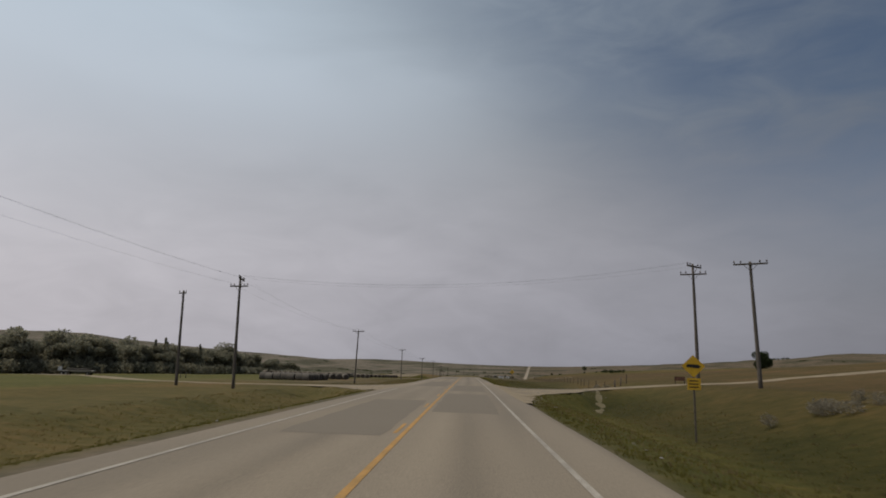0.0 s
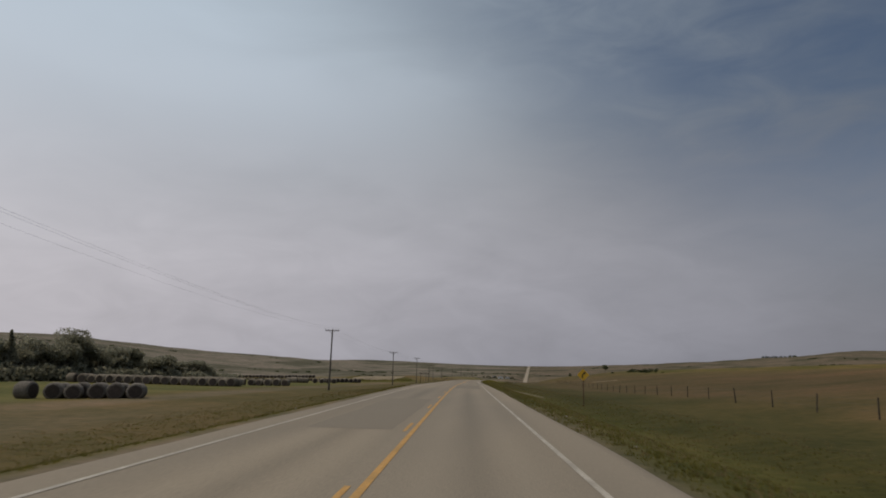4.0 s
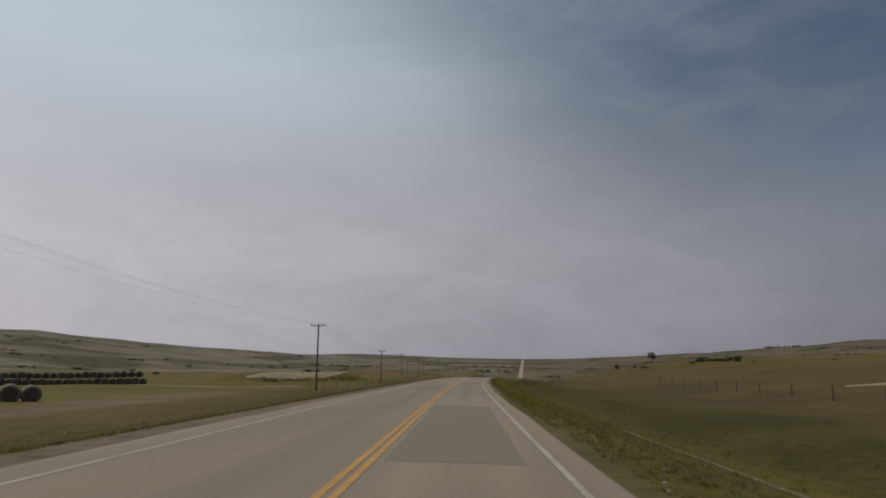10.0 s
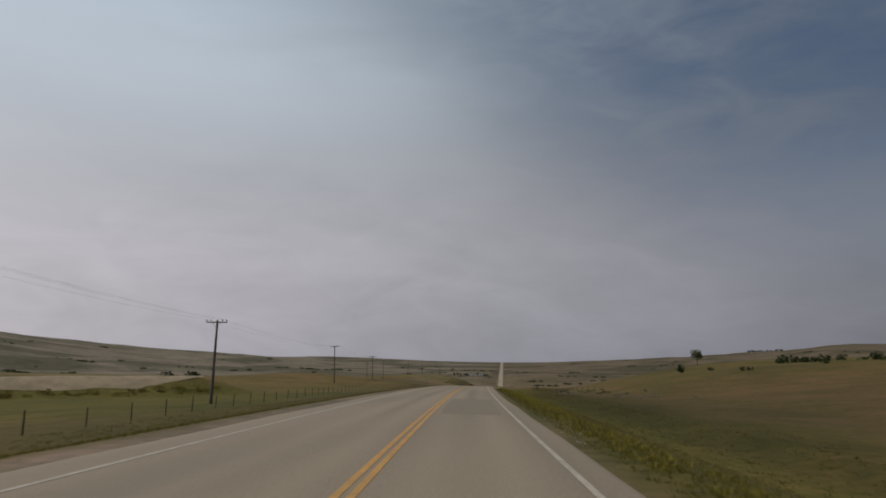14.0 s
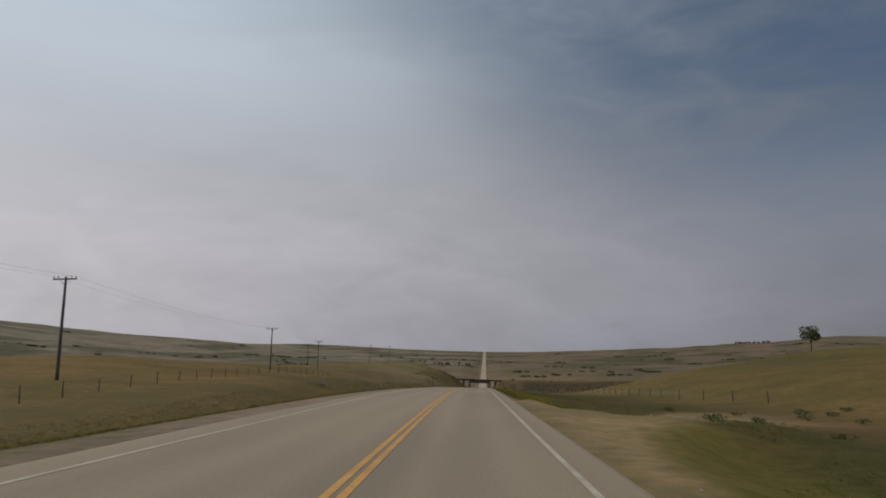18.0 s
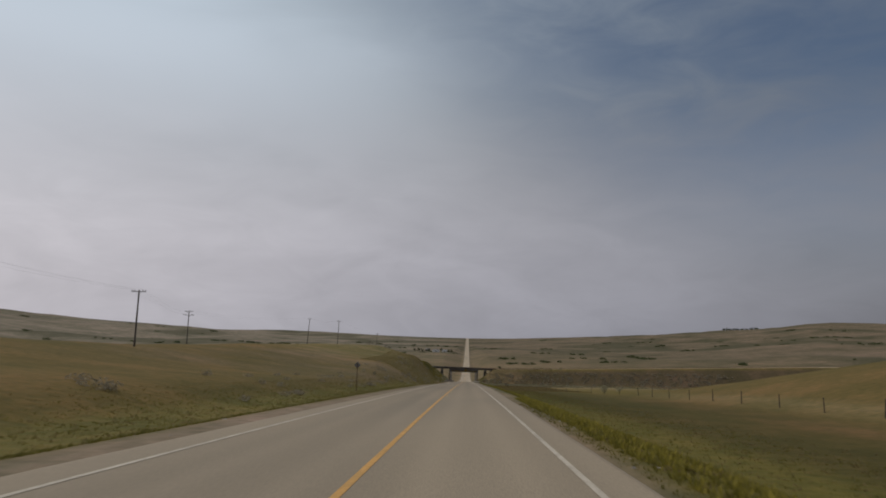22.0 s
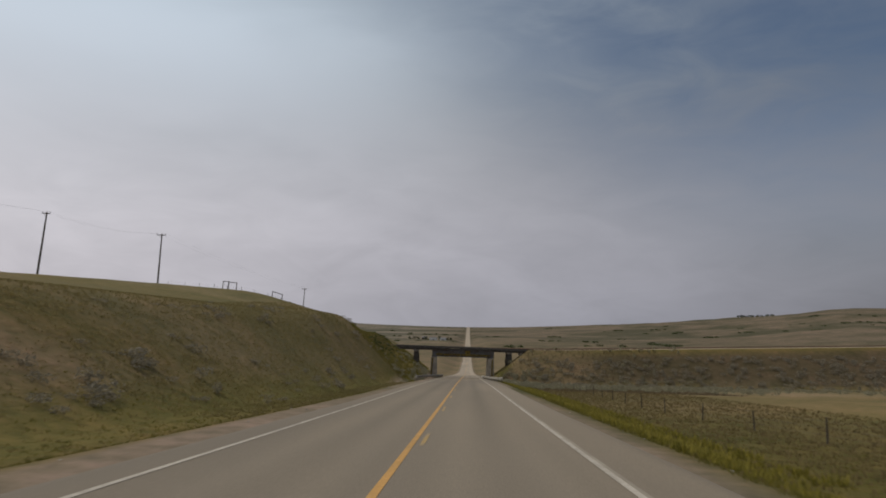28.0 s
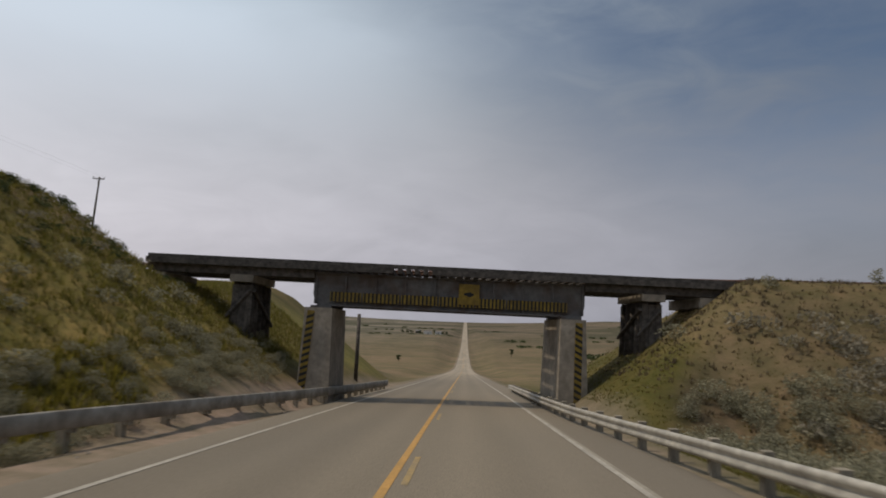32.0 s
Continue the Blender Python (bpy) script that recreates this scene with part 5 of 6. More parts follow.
        verts = [(x0, -2.6, zt), (x1, -2.6, zt), (x1, 2.1, zt), (x0, 2.1, zt), (b0, -2.85, zb), (b1, -2.85, zb), (b1, 2.3, zb), (b0, 2.3, zb)]
        s.add(verts, [(0, 1, 2, 3), (7, 6, 5, 4), (4, 5, 1, 0), (5, 6, 2, 1), (6, 7, 3, 2), (7, 4, 0, 3)])
        pier = part("pier", s, M_CONCRETE, ob, "battered pale concrete pier")
        part("bearing", Shape().box(((x0 + x1) / 2, -1.75, zt + 0.06), (1.0, 0.6, 0.12)), M_STEEL, pier)
        part("bearing", Shape().box(((x0 + x1) / 2, 1.75, zt + 0.06), (1.0, 0.6, 0.12)), M_STEEL, pier)
        h = zt - zb - 0.8
        m = Matrix.Translation((board, -2.76, (zt + zb) / 2 + 0.25)) @ pose(0, 0, 0, -math.degrees(math.atan2(0.25, zt - zb)), 1.0 if board > 0 else 3.0, 0)
        bd = part("stripe_board", Shape().box((0, -0.02, 0), (0.34, 0.03, h), m), M_FADED_YELLOW, pier, "yellow and black striped hazard board")
        for k in range(int(h / 0.3)):
            z = -h / 2 + 0.16 + 0.3 * k
            t = -1 if board > 0 else 1
            part("stripe", Shape().plate([(-0.17, z - 0.1 * t), (0.17, z + 0.06 * t), (0.17, z + 0.06 * t + 0.14), (-0.17, z - 0.1 * t + 0.14)], 0.006, m @ Matrix.Translation((0, -0.04, 0))), M_SIGN_BLACK, bd)
    # timber bents
    for xc, up in ((-9.85, 1), (10.2, -1)):
        bent = part("bent", Shape().box((xc, 0, -22.53), (1.15, 4.3, 0.34), cut=0.04), M_CONCRETE, ob, "pile bent under a pale cap beam")
        for row in (-0.33, 0.33):
            for k in range(5):
                x, yy = xc + row, -1.6 + 0.8 * k
                zb = gz(x, BRIDGE_Y + yy) - 0.5
                part("round_post", Shape().rod((x + row * 0.25, yy * 1.08, zb), (x, yy, -22.74), 0.19, 0.17, 8), M_TIMBER, bent, smooth=True)
        for yy in (-1.8, 1.8):
            zb = gz(xc, BRIDGE_Y + yy) - 0.2
            for k in range(3):
                part("plank", Shape().box((xc - 0.33 + 0.33 * k, yy, (zb - 22.94) / 2), (0.31, 0.08, -22.74 - zb)), M_TIMBER, bent)
        part("sway_brace", Shape().rod((xc + 0.6 * up, -1.9, -23.1), (xc + 0.6 * up, 1.9, gz(xc, BRIDGE_Y) + 0.3), 0.09, n=6), M_TIMBER, bent)
        part("sway_brace", Shape().rod((xc - 0.7, -1.92, -24.4), (xc + 0.4, -1.92, -23.1), 0.08, n=6), M_TIMBER, bent)
    for x in (-14.0, 12.9):
        part("abutment", Shape().box((x, 0, -22.66), (0.9, 4.3, 0.5), cut=0.05), M_CONCRETE, ob, "pale concrete abutment seat")
    return ob


railway_bridge()


def railway_track():
    """Rails and ties carried on past the bridge."""
    ob = thing("railway_track", "single railway track on dark ties and ballast", "railway track", Matrix.Translation((0, 0, 0)), kind="structure")
    tie = Shape().box((0, 0, 0), (0.22, 2.6, 0.16)).mesh("tie", M_TIMBER)
    xs = np.arange(BX1 + 0.6, 160, 0.6)
    bend = lambda x: BRIDGE_Y + 0.0006 * max(0.0, min(x - 60, 400)) ** 2
    top = lambda x: max(DECK, gz(x, bend(x)) + 0.14)
    for x in xs[:180]:
        t = part("tie", tie, None, ob)
        t.location = (x, bend(x), top(x) - 0.06)
    rows = np.arange(BX1 + 0.6, 300, 2.0)
    bed = np.array([[(x, bend(x) + u, top(x) - 0.02 if abs(u) < 2 else gz(x, bend(x) + u) - 0.12) for u in (-3.0, -1.75, 1.75, 3.0)] for x in rows])
    part("ballast", grid_mesh("ballast", bed, M_GRAVEL), None, ob, "pale gravel ballast")
    for off in (-0.75, 0.75):
        s = Shape()
        pts = [(x, bend(x) + off, (DECK if BX0 < x < BX1 else top(x)) + 0.08) for x in np.arange(-40, 300, 2.0)]
        for a, b in zip(pts, pts[1:]):
            s.rod(a, b, 0.075, n=4)
        part("rail", s, M_RUST, ob, "rusty steel rail")


railway_track()


# ---- guard rails ----
def guardrail(label, knots, y0, y1, wave):
    ob = thing("guardrail", label, "guardrail", Matrix.Translation((0, 0, 0)))
    side = 1 if knots[0][1] > 0 else -1
    place = lambda y: float(np.interp(y, [k[0] for k in knots], [k[1] for k in knots]))
    prof = [(0, 0.28), (0.045, 0.32), (0.05, 0.38), (0.0, 0.43), (0.0, 0.47), (0.05, 0.52), (0.045, 0.58), (0, 0.62)] if wave else [(0, 0.36), (0.04, 0.39), (0.04, 0.71), (0, 0.74)]
    prof = [(-side * a, b) for a, b in prof] + [(side * 0.02 - side * a, b) for a, b in prof[::-1]]
    y = np.arange(y0, y1 + 0.1, 1.0)
    n, verts, faces = len(prof), [], []
    for yy in y:
        verts += [(float(road_x(yy)) + place(yy) + a, yy, float(road_z(yy)) - 0.1 + b + 0.02) for a, b in prof]
    for k in range(len(y) - 1):
        faces += [(k * n + i, k * n + (i + 1) % n, (k + 1) * n + (i + 1) % n, (k + 1) * n + i) for i in range(n)]
    faces += [tuple(range(n)), tuple(range((len(y) - 1) * n, len(y) * n))]
    part("beam", mesh_of("beam", verts, faces, M_GALVANISED if wave else M_RAIL), None, ob, "long weathered metal beam")
    post = Shape().box((0, 0, 0.14 if wave else 0.12), (0.2, 0.2, 1.06), cut=0.02).mesh("post", M_POST)
    block = Shape().box((0, 0, 0), (0.16, 0.16, 0.34), cut=0.02).mesh("block", M_POST)
    yy = y0 + 0.4
    while yy < y1:
        x = float(road_x(yy)) + place(yy) + side * 0.26
        p = part("post", post, None, ob, "pale squared timber post")
        p.location = (x, yy, float(road_z(yy)) - 0.1)
        b = part("block", block, None, p)
        b.location = (-side * 0.17, 0, 0.46)
        yy += 1.9
    yy = y0 + 0.1
    e = part("end_piece", Shape().lathe([(0.20, 0.26), (0.25, 0.28), (0.25, 0.62), (0.20, 0.64)], 14), M_GALVANISED, ob, "rounded beam end")
    e.location = (float(road_x(yy)) + place(yy) + side * 0.13, yy - 0.1, float(road_z(yy)) - 0.06)
    return ob


M_RAIL = material("dull_rail", (0.21, 0.19, 0.16), (0.36, 0.33, 0.285), scale=3, rough=0.75, bump=0.15, big=((0.1, 0.075, 0.055), 0.8, 0.6))
guardrail("long weathered steel guardrail on timber posts", [(868, 6.75), (872, 6.2), (876, 5.95), (881, 5.55), (885, 5.15), (891, 4.75), (900, 4.6), (920, 4.65)], 868.5, 922, True)
guardrail("old flat-beam guardrail on pale timber posts", [(868, -7.4), (875, -7.0), (880, -6.85), (884, -6.5), (888, -6.1), (893, -5.6), (900, -5.1), (918, -4.75)], 868.5, 917, False)


def stub_pole():
    x, y = -6.6, float(along_road(901.5))
    ob = thing("stub_pole", "short dark timber post behind the guardrail", "post", Matrix.Translation((x, y, gz(x, y))))
    part("shaft", Shape().rod((0, 0, -0.4), (0.05, 0, 4.6), 0.15, 0.12, 8), M_TIMBER, ob, smooth=True)


stub_pole()


# ---- trees, bushes, sage, grass ----
def leaf_quads(centres, size, rnd, droop=0.0):
    """Small leaf cards of random turn at the given points."""
    n = len(centres)
    a = rnd.normal(size=(n, 3))
    a /= np.linalg.norm(a, axis=1)[:, None]
    b = np.cross(a, rnd.normal(size=(n, 3)))
    b /= np.linalg.norm(b, axis=1)[:, None]
    s = (size * rnd.uniform(0.6, 1.35, n))[:, None]
    c = centres
    v = np.stack([c - a * s, c - b * s * 0.55, c + a * s, c + b * s * 0.55], 1).reshape(-1, 3)
    f = np.arange(4 * n).reshape(n, 4)
    return v, f


def crown_points(n, lobes, rnd):
    """Points in the outer shell of several lobes (x, y, z, rx, ry, rz)."""
    pick = rnd.randint(0, len(lobes), n)
    d = rnd.normal(size=(n, 3))
    d /= np.linalg.norm(d, axis=1)[:, None]
    r = rnd.uniform(0.45, 1.05, n) ** 0.6
    l = np.array(lobes)[pick]
    return l[:, :3] + d * l[:, 3:] * r[:, None]


def tree(x, y, height, width, mat, label, seed, leaves=700, size=0.16, low=0.25, kind="round", category="tree", group="", lobe_count=8):
    rnd = np.random.RandomState(seed)
    ob = thing("tree" if category == "tree" else category, label, category, Matrix.Translation((x, y, gz(x, y))), group)
    s = Shape()
    base = height * low
    r = height * 0.022 + 0.03
    p = Vector((0, 0, -0.2))
    top = height * (0.92 if kind == "conifer" else 0.72)
    for k in range(5):
        q = Vector((rnd.normal() * 0.02 * height, rnd.normal() * 0.02 * height, top * (k + 1) / 5))
        s.rod(p, q, r * (1 - 0.17 * k), r * (1 - 0.17 * (k + 1)), 7)
        p = q
    lobes = []
    if kind == "conifer":
        for k in range(9):
            t = k / 8
            w = width / 2 * (1.05 - t) * rnd.uniform(0.8, 1.15) + 0.15
            lobes.append((rnd.normal() * 0.15, rnd.normal() * 0.15, base + (height - base) * t, w, w, height * 0.07))
    else:
        for k in range(lobe_count):
            a = rnd.uniform(0, 2 * math.pi)
            rad = width * 0.30 * math.sqrt(rnd.uniform())
            h = base + (height - base) * rnd.uniform(0.08 if low == 0.0 else 0.22, 0.82)
            w = width * rnd.uniform(0.17, 0.30)
            lobes.append((rad * math.cos(a), rad * math.sin(a), h, w, w, w * rnd.uniform(0.55, 0.9)))
            s.rod((0, 0, h * 0.55), (rad * math.cos(a), rad * math.sin(a), h), r * 0.4, r * 0.12, 5)
    part("trunk", s, M_BARK, ob, smooth=True)
    v, f = leaf_quads(crown_points(leaves, lobes, rnd), size, rnd)
    part("crown", mesh_of("crown", v, f, mat, False), None, ob)
    return ob


def belt_x(y):
    return float(np.interp(y, [60, 233, 264, 320], [-146, -98.5, -89.5, -77]))


def make_belt():
    rnd = random.Random(3)
    templates = [tree(belt_x(150 + 12 * k) - 3 * k, 150 + 12 * k, 14.2 - 0.9 * k, 9.2, M_LEAF_BELT, "dense dark green shelterbelt tree", 20 + k, 3000, 0.40, 0.0, group="shelterbelt trees", lobe_count=13) for k in range(4)]
    k = 0
    for off, y0, y1, step, size in ((0, 92, 322, 3.2, 0.92), (-9, 96, 306, 4.2, 1.02)):
        for y in np.arange(y0, y1, step):
            x = belt_x(y) + off + rnd.uniform(-3, 3)
            k += 1
            ob = copy_thing(templates[k % 4], Matrix.Translation((x, y, gz(x, y) - 0.3)) @ pose(0, 0, 0, 0, 0, rnd.uniform(0, 360)))
            f = size * rnd.uniform(0.80, 1.08) * float(np.interp(y, [90, 150, 200, 235, 275, 304, 322], [1.0, 1.08, 1.14, 1.02, 0.98, 0.70, 0.36]))
            ob.scale = (max(f, 0.75) * 1.12, max(f, 0.75) * 1.12, f)
    for x, y, h, w, seed, label in ((-97.5, 233, 13.0, 8.2, 41, "tall dark spruce standing over the shelterbelt"), (-99.5, 229, 12.2, 7.2, 44, "tall dark spruce standing over the shelterbelt"), (-91.5, 248, 11.4, 6.6, 42, "small dark spruce in the shelterbelt")):
        tree(x, y, h, w, M_LEAF_BELT, label, seed, 2600, 0.30, 0.08, "conifer")
    tree(-87.5, 264, 14.3, 10.5, M_LEAF_BELT, "broad dark tree standing out of the shelterbelt", 43, 5200, 0.36, 0.0, lobe_count=18)


make_belt()
tree(124, 249, 6.6, 7.0, M_LEAF_DARK, "lone round dark tree in pasture", 51, 9000, 0.24, 0.0, lobe_count=30)
tree(90.3, 668.4, 6.6, 6.2, M_LEAF_PALE, "lone spreading tree on the grassy slope", 52, 1500, 0.22, 0.45)
tree(56, 564, 2.5, 2.6, M_LEAF_DARK, "small dark round bush in pasture", 54, 900, 0.13, 0.02)
tree(121.5, 611, 3.4, 4.4, M_LEAF_DARK, "dark bushy tree in pasture", 55, 900, 0.17, 0.02)
tree(105, 560, 3.4, 4.6, M_LEAF_DARK, "dark bushy tree in pasture", 56, 900, 0.17, 0.02)
tree(46, 1500, 10, 5, M_LEAF_DARK, "dark valley tree beyond the bridge", 57, 700, 0.35, 0.1)
tree(-46, 1330, 4.5, 4, M_LEAF_MID, "dark bushy tree in the valley", 58, 500, 0.3, 0.1)
tree(-62, 1240, 5, 3, M_LEAF_MID, "small bushy tree in the valley", 59, 400, 0.28, 0.1)


for k in range(15):
    x, y = 1205 + 13 * k + 5 * math.sin(k * 3.1), 3700 + 4.5 * k
    tree(x, y, 10 + 3 * math.sin(k * 1.7), 17, M_LEAF_DARK, "dark tree in a clump on the far ridge", 110 + k, 220, 1.3, 0.0, group="ridge trees")


def scatter_bushes(name, places, mat, label, seed, leaves, shape):
    """Many shrubs as one mesh; places: rows of x, y, width, height."""
    rnd = np.random.RandomState(seed)
    vs, fs, n = [], [], 0
    for x, y, w, h in places:
        z = gz(x, y)
        lobes = [(x + rnd.uniform(-0.3, 0.3) * w, y + rnd.uniform(-0.3, 0.3) * w, z + h * rnd.uniform(0.3, 0.6), w * 0.32, w * 0.32, h * 0.42) for _ in range(4)]
        v, f = leaf_quads(crown_points(leaves, lobes, rnd), shape * math.sqrt(w * h), rnd)
        vs.append(v)
        fs.append(f + n)
        n += len(v)
    return tagged(new(name, mesh_of(name, np.concatenate(vs), np.concatenate(fs), mat, False)), label, "shrubs", kind="stuff")


def make_far_bushes():
    rnd = np.random.RandomState(11)
    out = []
    while len(out) < 420:
        r, az = rnd.uniform(700, 3000), rnd.uniform(-44, 40)
        x, y = r * math.sin(radians(az)), 430 + r * math.cos(radians(az))
        if abs(x) < 45 or float(fractal(x + 77, y + 5, 150.0)) < 0.56:
            continue
        k = rnd.uniform(0.7, 1.6)
        for _ in range(rnd.randint(1, 5)):
            out.append((x + rnd.normal() * 14, y + rnd.normal() * 8, 12 * k * rnd.uniform(0.6, 1.4), 3.0 * k))
    scatter_bushes("coulee_shrubs", out, M_LEAF_MID, "dark shrubs scattered over the far hills", 12, 70, 0.16)
    hedge = [(belt_x(yy) + rnd.uniform(2, 7), yy, 6.0, 5.2 * float(np.interp(yy, [92, 260, 325], [1.0, 0.9, 0.45]))) for yy in np.arange(92, 326, 1.6)]
    scatter_bushes("belt_undergrowth", hedge, M_LEAF_BELT, "dense green undergrowth along the shelterbelt", 14, 160, 0.09)
    near = [(102.5 + 2.6 * k, 615 + rnd.normal() * 2, 4.6, 2.6 + 0.8 * rnd.uniform()) for k in range(7)] + [(rnd.uniform(60, 130), rnd.uniform(480, 720), 2.4, 1.1) for _ in range(12)]
    near += [(rnd.uniform(-190, -60), rnd.uniform(430, 600), 4.0, 1.8) for _ in range(4)]
    fringe = [(-45.7 - 0.709 * v + 0.705 * u, 485.5 - 0.705 * v - 0.709 * u, rnd.uniform(0.8, 2.0), rnd.uniform(0.4, 0.7)) for u, v in zip(rnd.uniform(6.4, 9.0, 46), rnd.uniform(-4, 30, 46))]
    scatter_bushes("pond_shrubs", fringe, M_GRASS_GREEN, "low green shrubs fringing the dry pond", 15, 110, 0.1)
    scatter_bushes("pasture_shrubs", near, M_LEAF_DARK, "low dark shrubs in pasture", 13, 90, 0.14)


make_far_bushes()


def make_sage():
    rnd = np.random.RandomState(21)
    out, near, lone = [], [], []
    for _ in range(420):      # foot and face of the railway bank
        d, y = rnd.uniform(8.5, 48), rnd.uniform(846, 886)
        if (d < 10 and y > 876) or (y > 877 and rnd.uniform() < 0.75):
            continue
        out.append((*at_road(d, y)[:2], rnd.uniform(0.6, 1.5), rnd.uniform(0.45, 0.95)))
    for _ in range(230):      # thick sage along the bank's foot
        near.append((*at_road(rnd.uniform(7.8, 14), rnd.uniform(859, 879))[:2], rnd.uniform(0.7, 1.5), rnd.uniform(0.5, 1.0)))
    for _ in range(26):
        out.append((*at_road(rnd.uniform(-12, -8.2), rnd.uniform(850, 884))[:2], rnd.uniform(0.6, 1.3), rnd.uniform(0.4, 0.8)))
    for _ in range(420):      # the low ground right of the bank's foot
        out.append((*at_road(rnd.uniform(14, 95), rnd.uniform(852, 876))[:2], rnd.uniform(0.6, 1.5), rnd.uniform(0.3, 0.6)))
    brown = [(*at_road(-13 - 9 * rnd.uniform() ** 1.5, rnd.uniform(570, 720))[:2], rnd.uniform(0.8, 1.8), rnd.uniform(0.3, 0.6)) for _ in range(60)]
    for _ in range(34):       # lone larger clumps on the cutting slope
        d, y = rnd.uniform(-21, -11), 862 - 140 * rnd.uniform() ** 1.3
        for _ in range(rnd.randint(1, 4)):
            brown.append((*at_road(d + rnd.normal() * 0.6, y + rnd.normal() * 0.6)[:2], rnd.uniform(0.7, 1.5), rnd.uniform(0.4, 0.8)))
    for _ in range(210):      # low sage along the foot of the cutting by the bridge
        near.append((*at_road(-6.9 - 2.6 * rnd.uniform(), 889 - 27 * rnd.uniform() ** 0.8)[:2], rnd.uniform(0.4, 0.9), rnd.uniform(0.25, 0.6)))
    while len(brown) < 260:   # clumps over the cutting slope
        y = rnd.uniform(740, 890)
        d = rnd.uniform(-25 if y < 838 else -16.5, -10.5)
        for _ in range(rnd.randint(1, 5)):
            brown.append((*at_road(min(d + rnd.normal() * 0.7, -10), y + rnd.normal() * 1.2)[:2], rnd.uniform(0.5, 1.2), rnd.uniform(0.18, 0.4)))
    for _ in range(620):      # dark brush on the bank's face
        brown.append((*at_road(rnd.uniform(12, 120), rnd.uniform(872, 882.5))[:2], rnd.uniform(0.9, 1.9), rnd.uniform(0.5, 1.0)))
    for _ in range(26):
        brown.append((*at_road(rnd.uniform(15, 36), rnd.uniform(468, 506))[:2], rnd.uniform(0.6, 1.4), rnd.uniform(0.3, 0.65)))
    scatter_bushes("dry_sagebrush", brown, M_SAGE_DRY, "brownish grey sagebrush on the cutting and railway bank", 24, 150, 0.075)
    lone += [(51.8, 87, 1.5, 1.1), (52.9, 87.6, 1.2, 0.85)]
    for _ in range(8):
        lone.append((58.4 + rnd.normal() * 1.2, 34 + rnd.normal() * 1.1, rnd.uniform(0.8, 1.4), rnd.uniform(0.6, 0.95)))
    out += [(32.6, 747, 2.4, 1.7), (37.5, 752, 2.0, 1.2)]
    scatter_bushes("dry_sagebrush", lone, M_SAGE_DRY, "lone brownish grey sagebrush clumps beside the crossroad", 26, 520, 0.045)
    scatter_bushes("sagebrush", out, M_SAGE, "grey-green sagebrush on banks and ditches", 22, 190, 0.07)
    scatter_bushes("sagebrush", near, M_SAGE, "soft grey-green sagebrush beside the bridge", 25, 620, 0.04)
    dark = [(*at_road(-12.5 - 4.5 * rnd.uniform() ** 0.7, rnd.uniform(864, 888))[:2], rnd.uniform(0.4, 0.8), rnd.uniform(0.2, 0.42)) for _ in range(170)]
    dark += [(*at_road(12 + 22 * rnd.uniform(), rnd.uniform(498, 545))[:2], rnd.uniform(0.7, 1.5), rnd.uniform(0.25, 0.5)) for _ in range(22)]
    scatter_bushes("hill_shrubs", dark, M_LEAF_MID, "low green shrubs on the cutting slope and ditch", 23, 150, 0.085)


make_sage()


def tufts(name, n, place, mat, label, seed, height, spread, blades=5, width=0.035):
    """Grass: thin bent blades in tufts over a band of the roadside."""
    rnd = np.random.RandomState(seed)
    d, y = place(rnd, n)
    x = road_x(y) + d
    z = ground_z(x, y)
    h = height[0] + (height[1] - height[0]) * rnd.uniform(size=n) ** 1.5
    vs = []
    for k in range(blades):
        a = rnd.uniform(0, 2 * math.pi, n)
        lean = rnd.uniform(0.15, 0.75, n) * h
        off = spread * rnd.uniform(0, 1, n)
        bx, by = x + off * np.cos(a), y + off * np.sin(a)
        w = width * rnd.uniform(0.7, 1.4, n) * (0.6 + h)
        px, py = -np.sin(a) * w, np.cos(a) * w
        tip = np.stack([bx + lean * np.cos(a), by + lean * np.sin(a), z + h * rnd.uniform(0.75, 1.1, n)], -1)
        vs.append(np.stack([np.stack([bx - px, by - py, z - 0.03], -1), np.stack([bx + px, by + py, z - 0.03], -1), tip], 1))
    v = np.concatenate(vs).reshape(-1, 3)
    me = bpy.data.meshes.new(name)
    me.vertices.add(len(v))
    me.vertices.foreach_set("co", v.astype(np.float32).ravel())
    count = len(v) // 3
    me.loops.add(len(v))
    me.loops.foreach_set("vertex_index", np.arange(len(v), dtype=np.int32))
    me.polygons.add(count)
    me.polygons.foreach_set("loop_start", np.arange(0, len(v), 3, dtype=np.int32))
    me.materials.append(mat)
    me.update(calc_edges=True)
    return tagged(new(name, me), label, "grass", kind="stuff")


def band(a0, a1, y0, y1, side=0, power=1.6):
    def spread(rnd, n):
        a = a0 + (a1 - a0) * rnd.uniform(size=n) ** power
        s = np.where(rnd.uniform(size=n) < 0.5, -1, 1) if side == 0 else side
        y = along_road(rnd.uniform(y0, y1, n))
        y = np.where((np.abs(y - 519) < np.interp(a, [5, 7, 10, 14], [32, 22, 13, 8])) & (a < 14) & (s > 0), y + 46, y)
        hidden = ((np.abs(y - 68) < np.interp(a, [5, 8, 11, 15, 21], [20, 13, 8, 5, 3.5])) & (a < 21))
        return a * s, np.where(hidden, y + 34, y)
    return spread


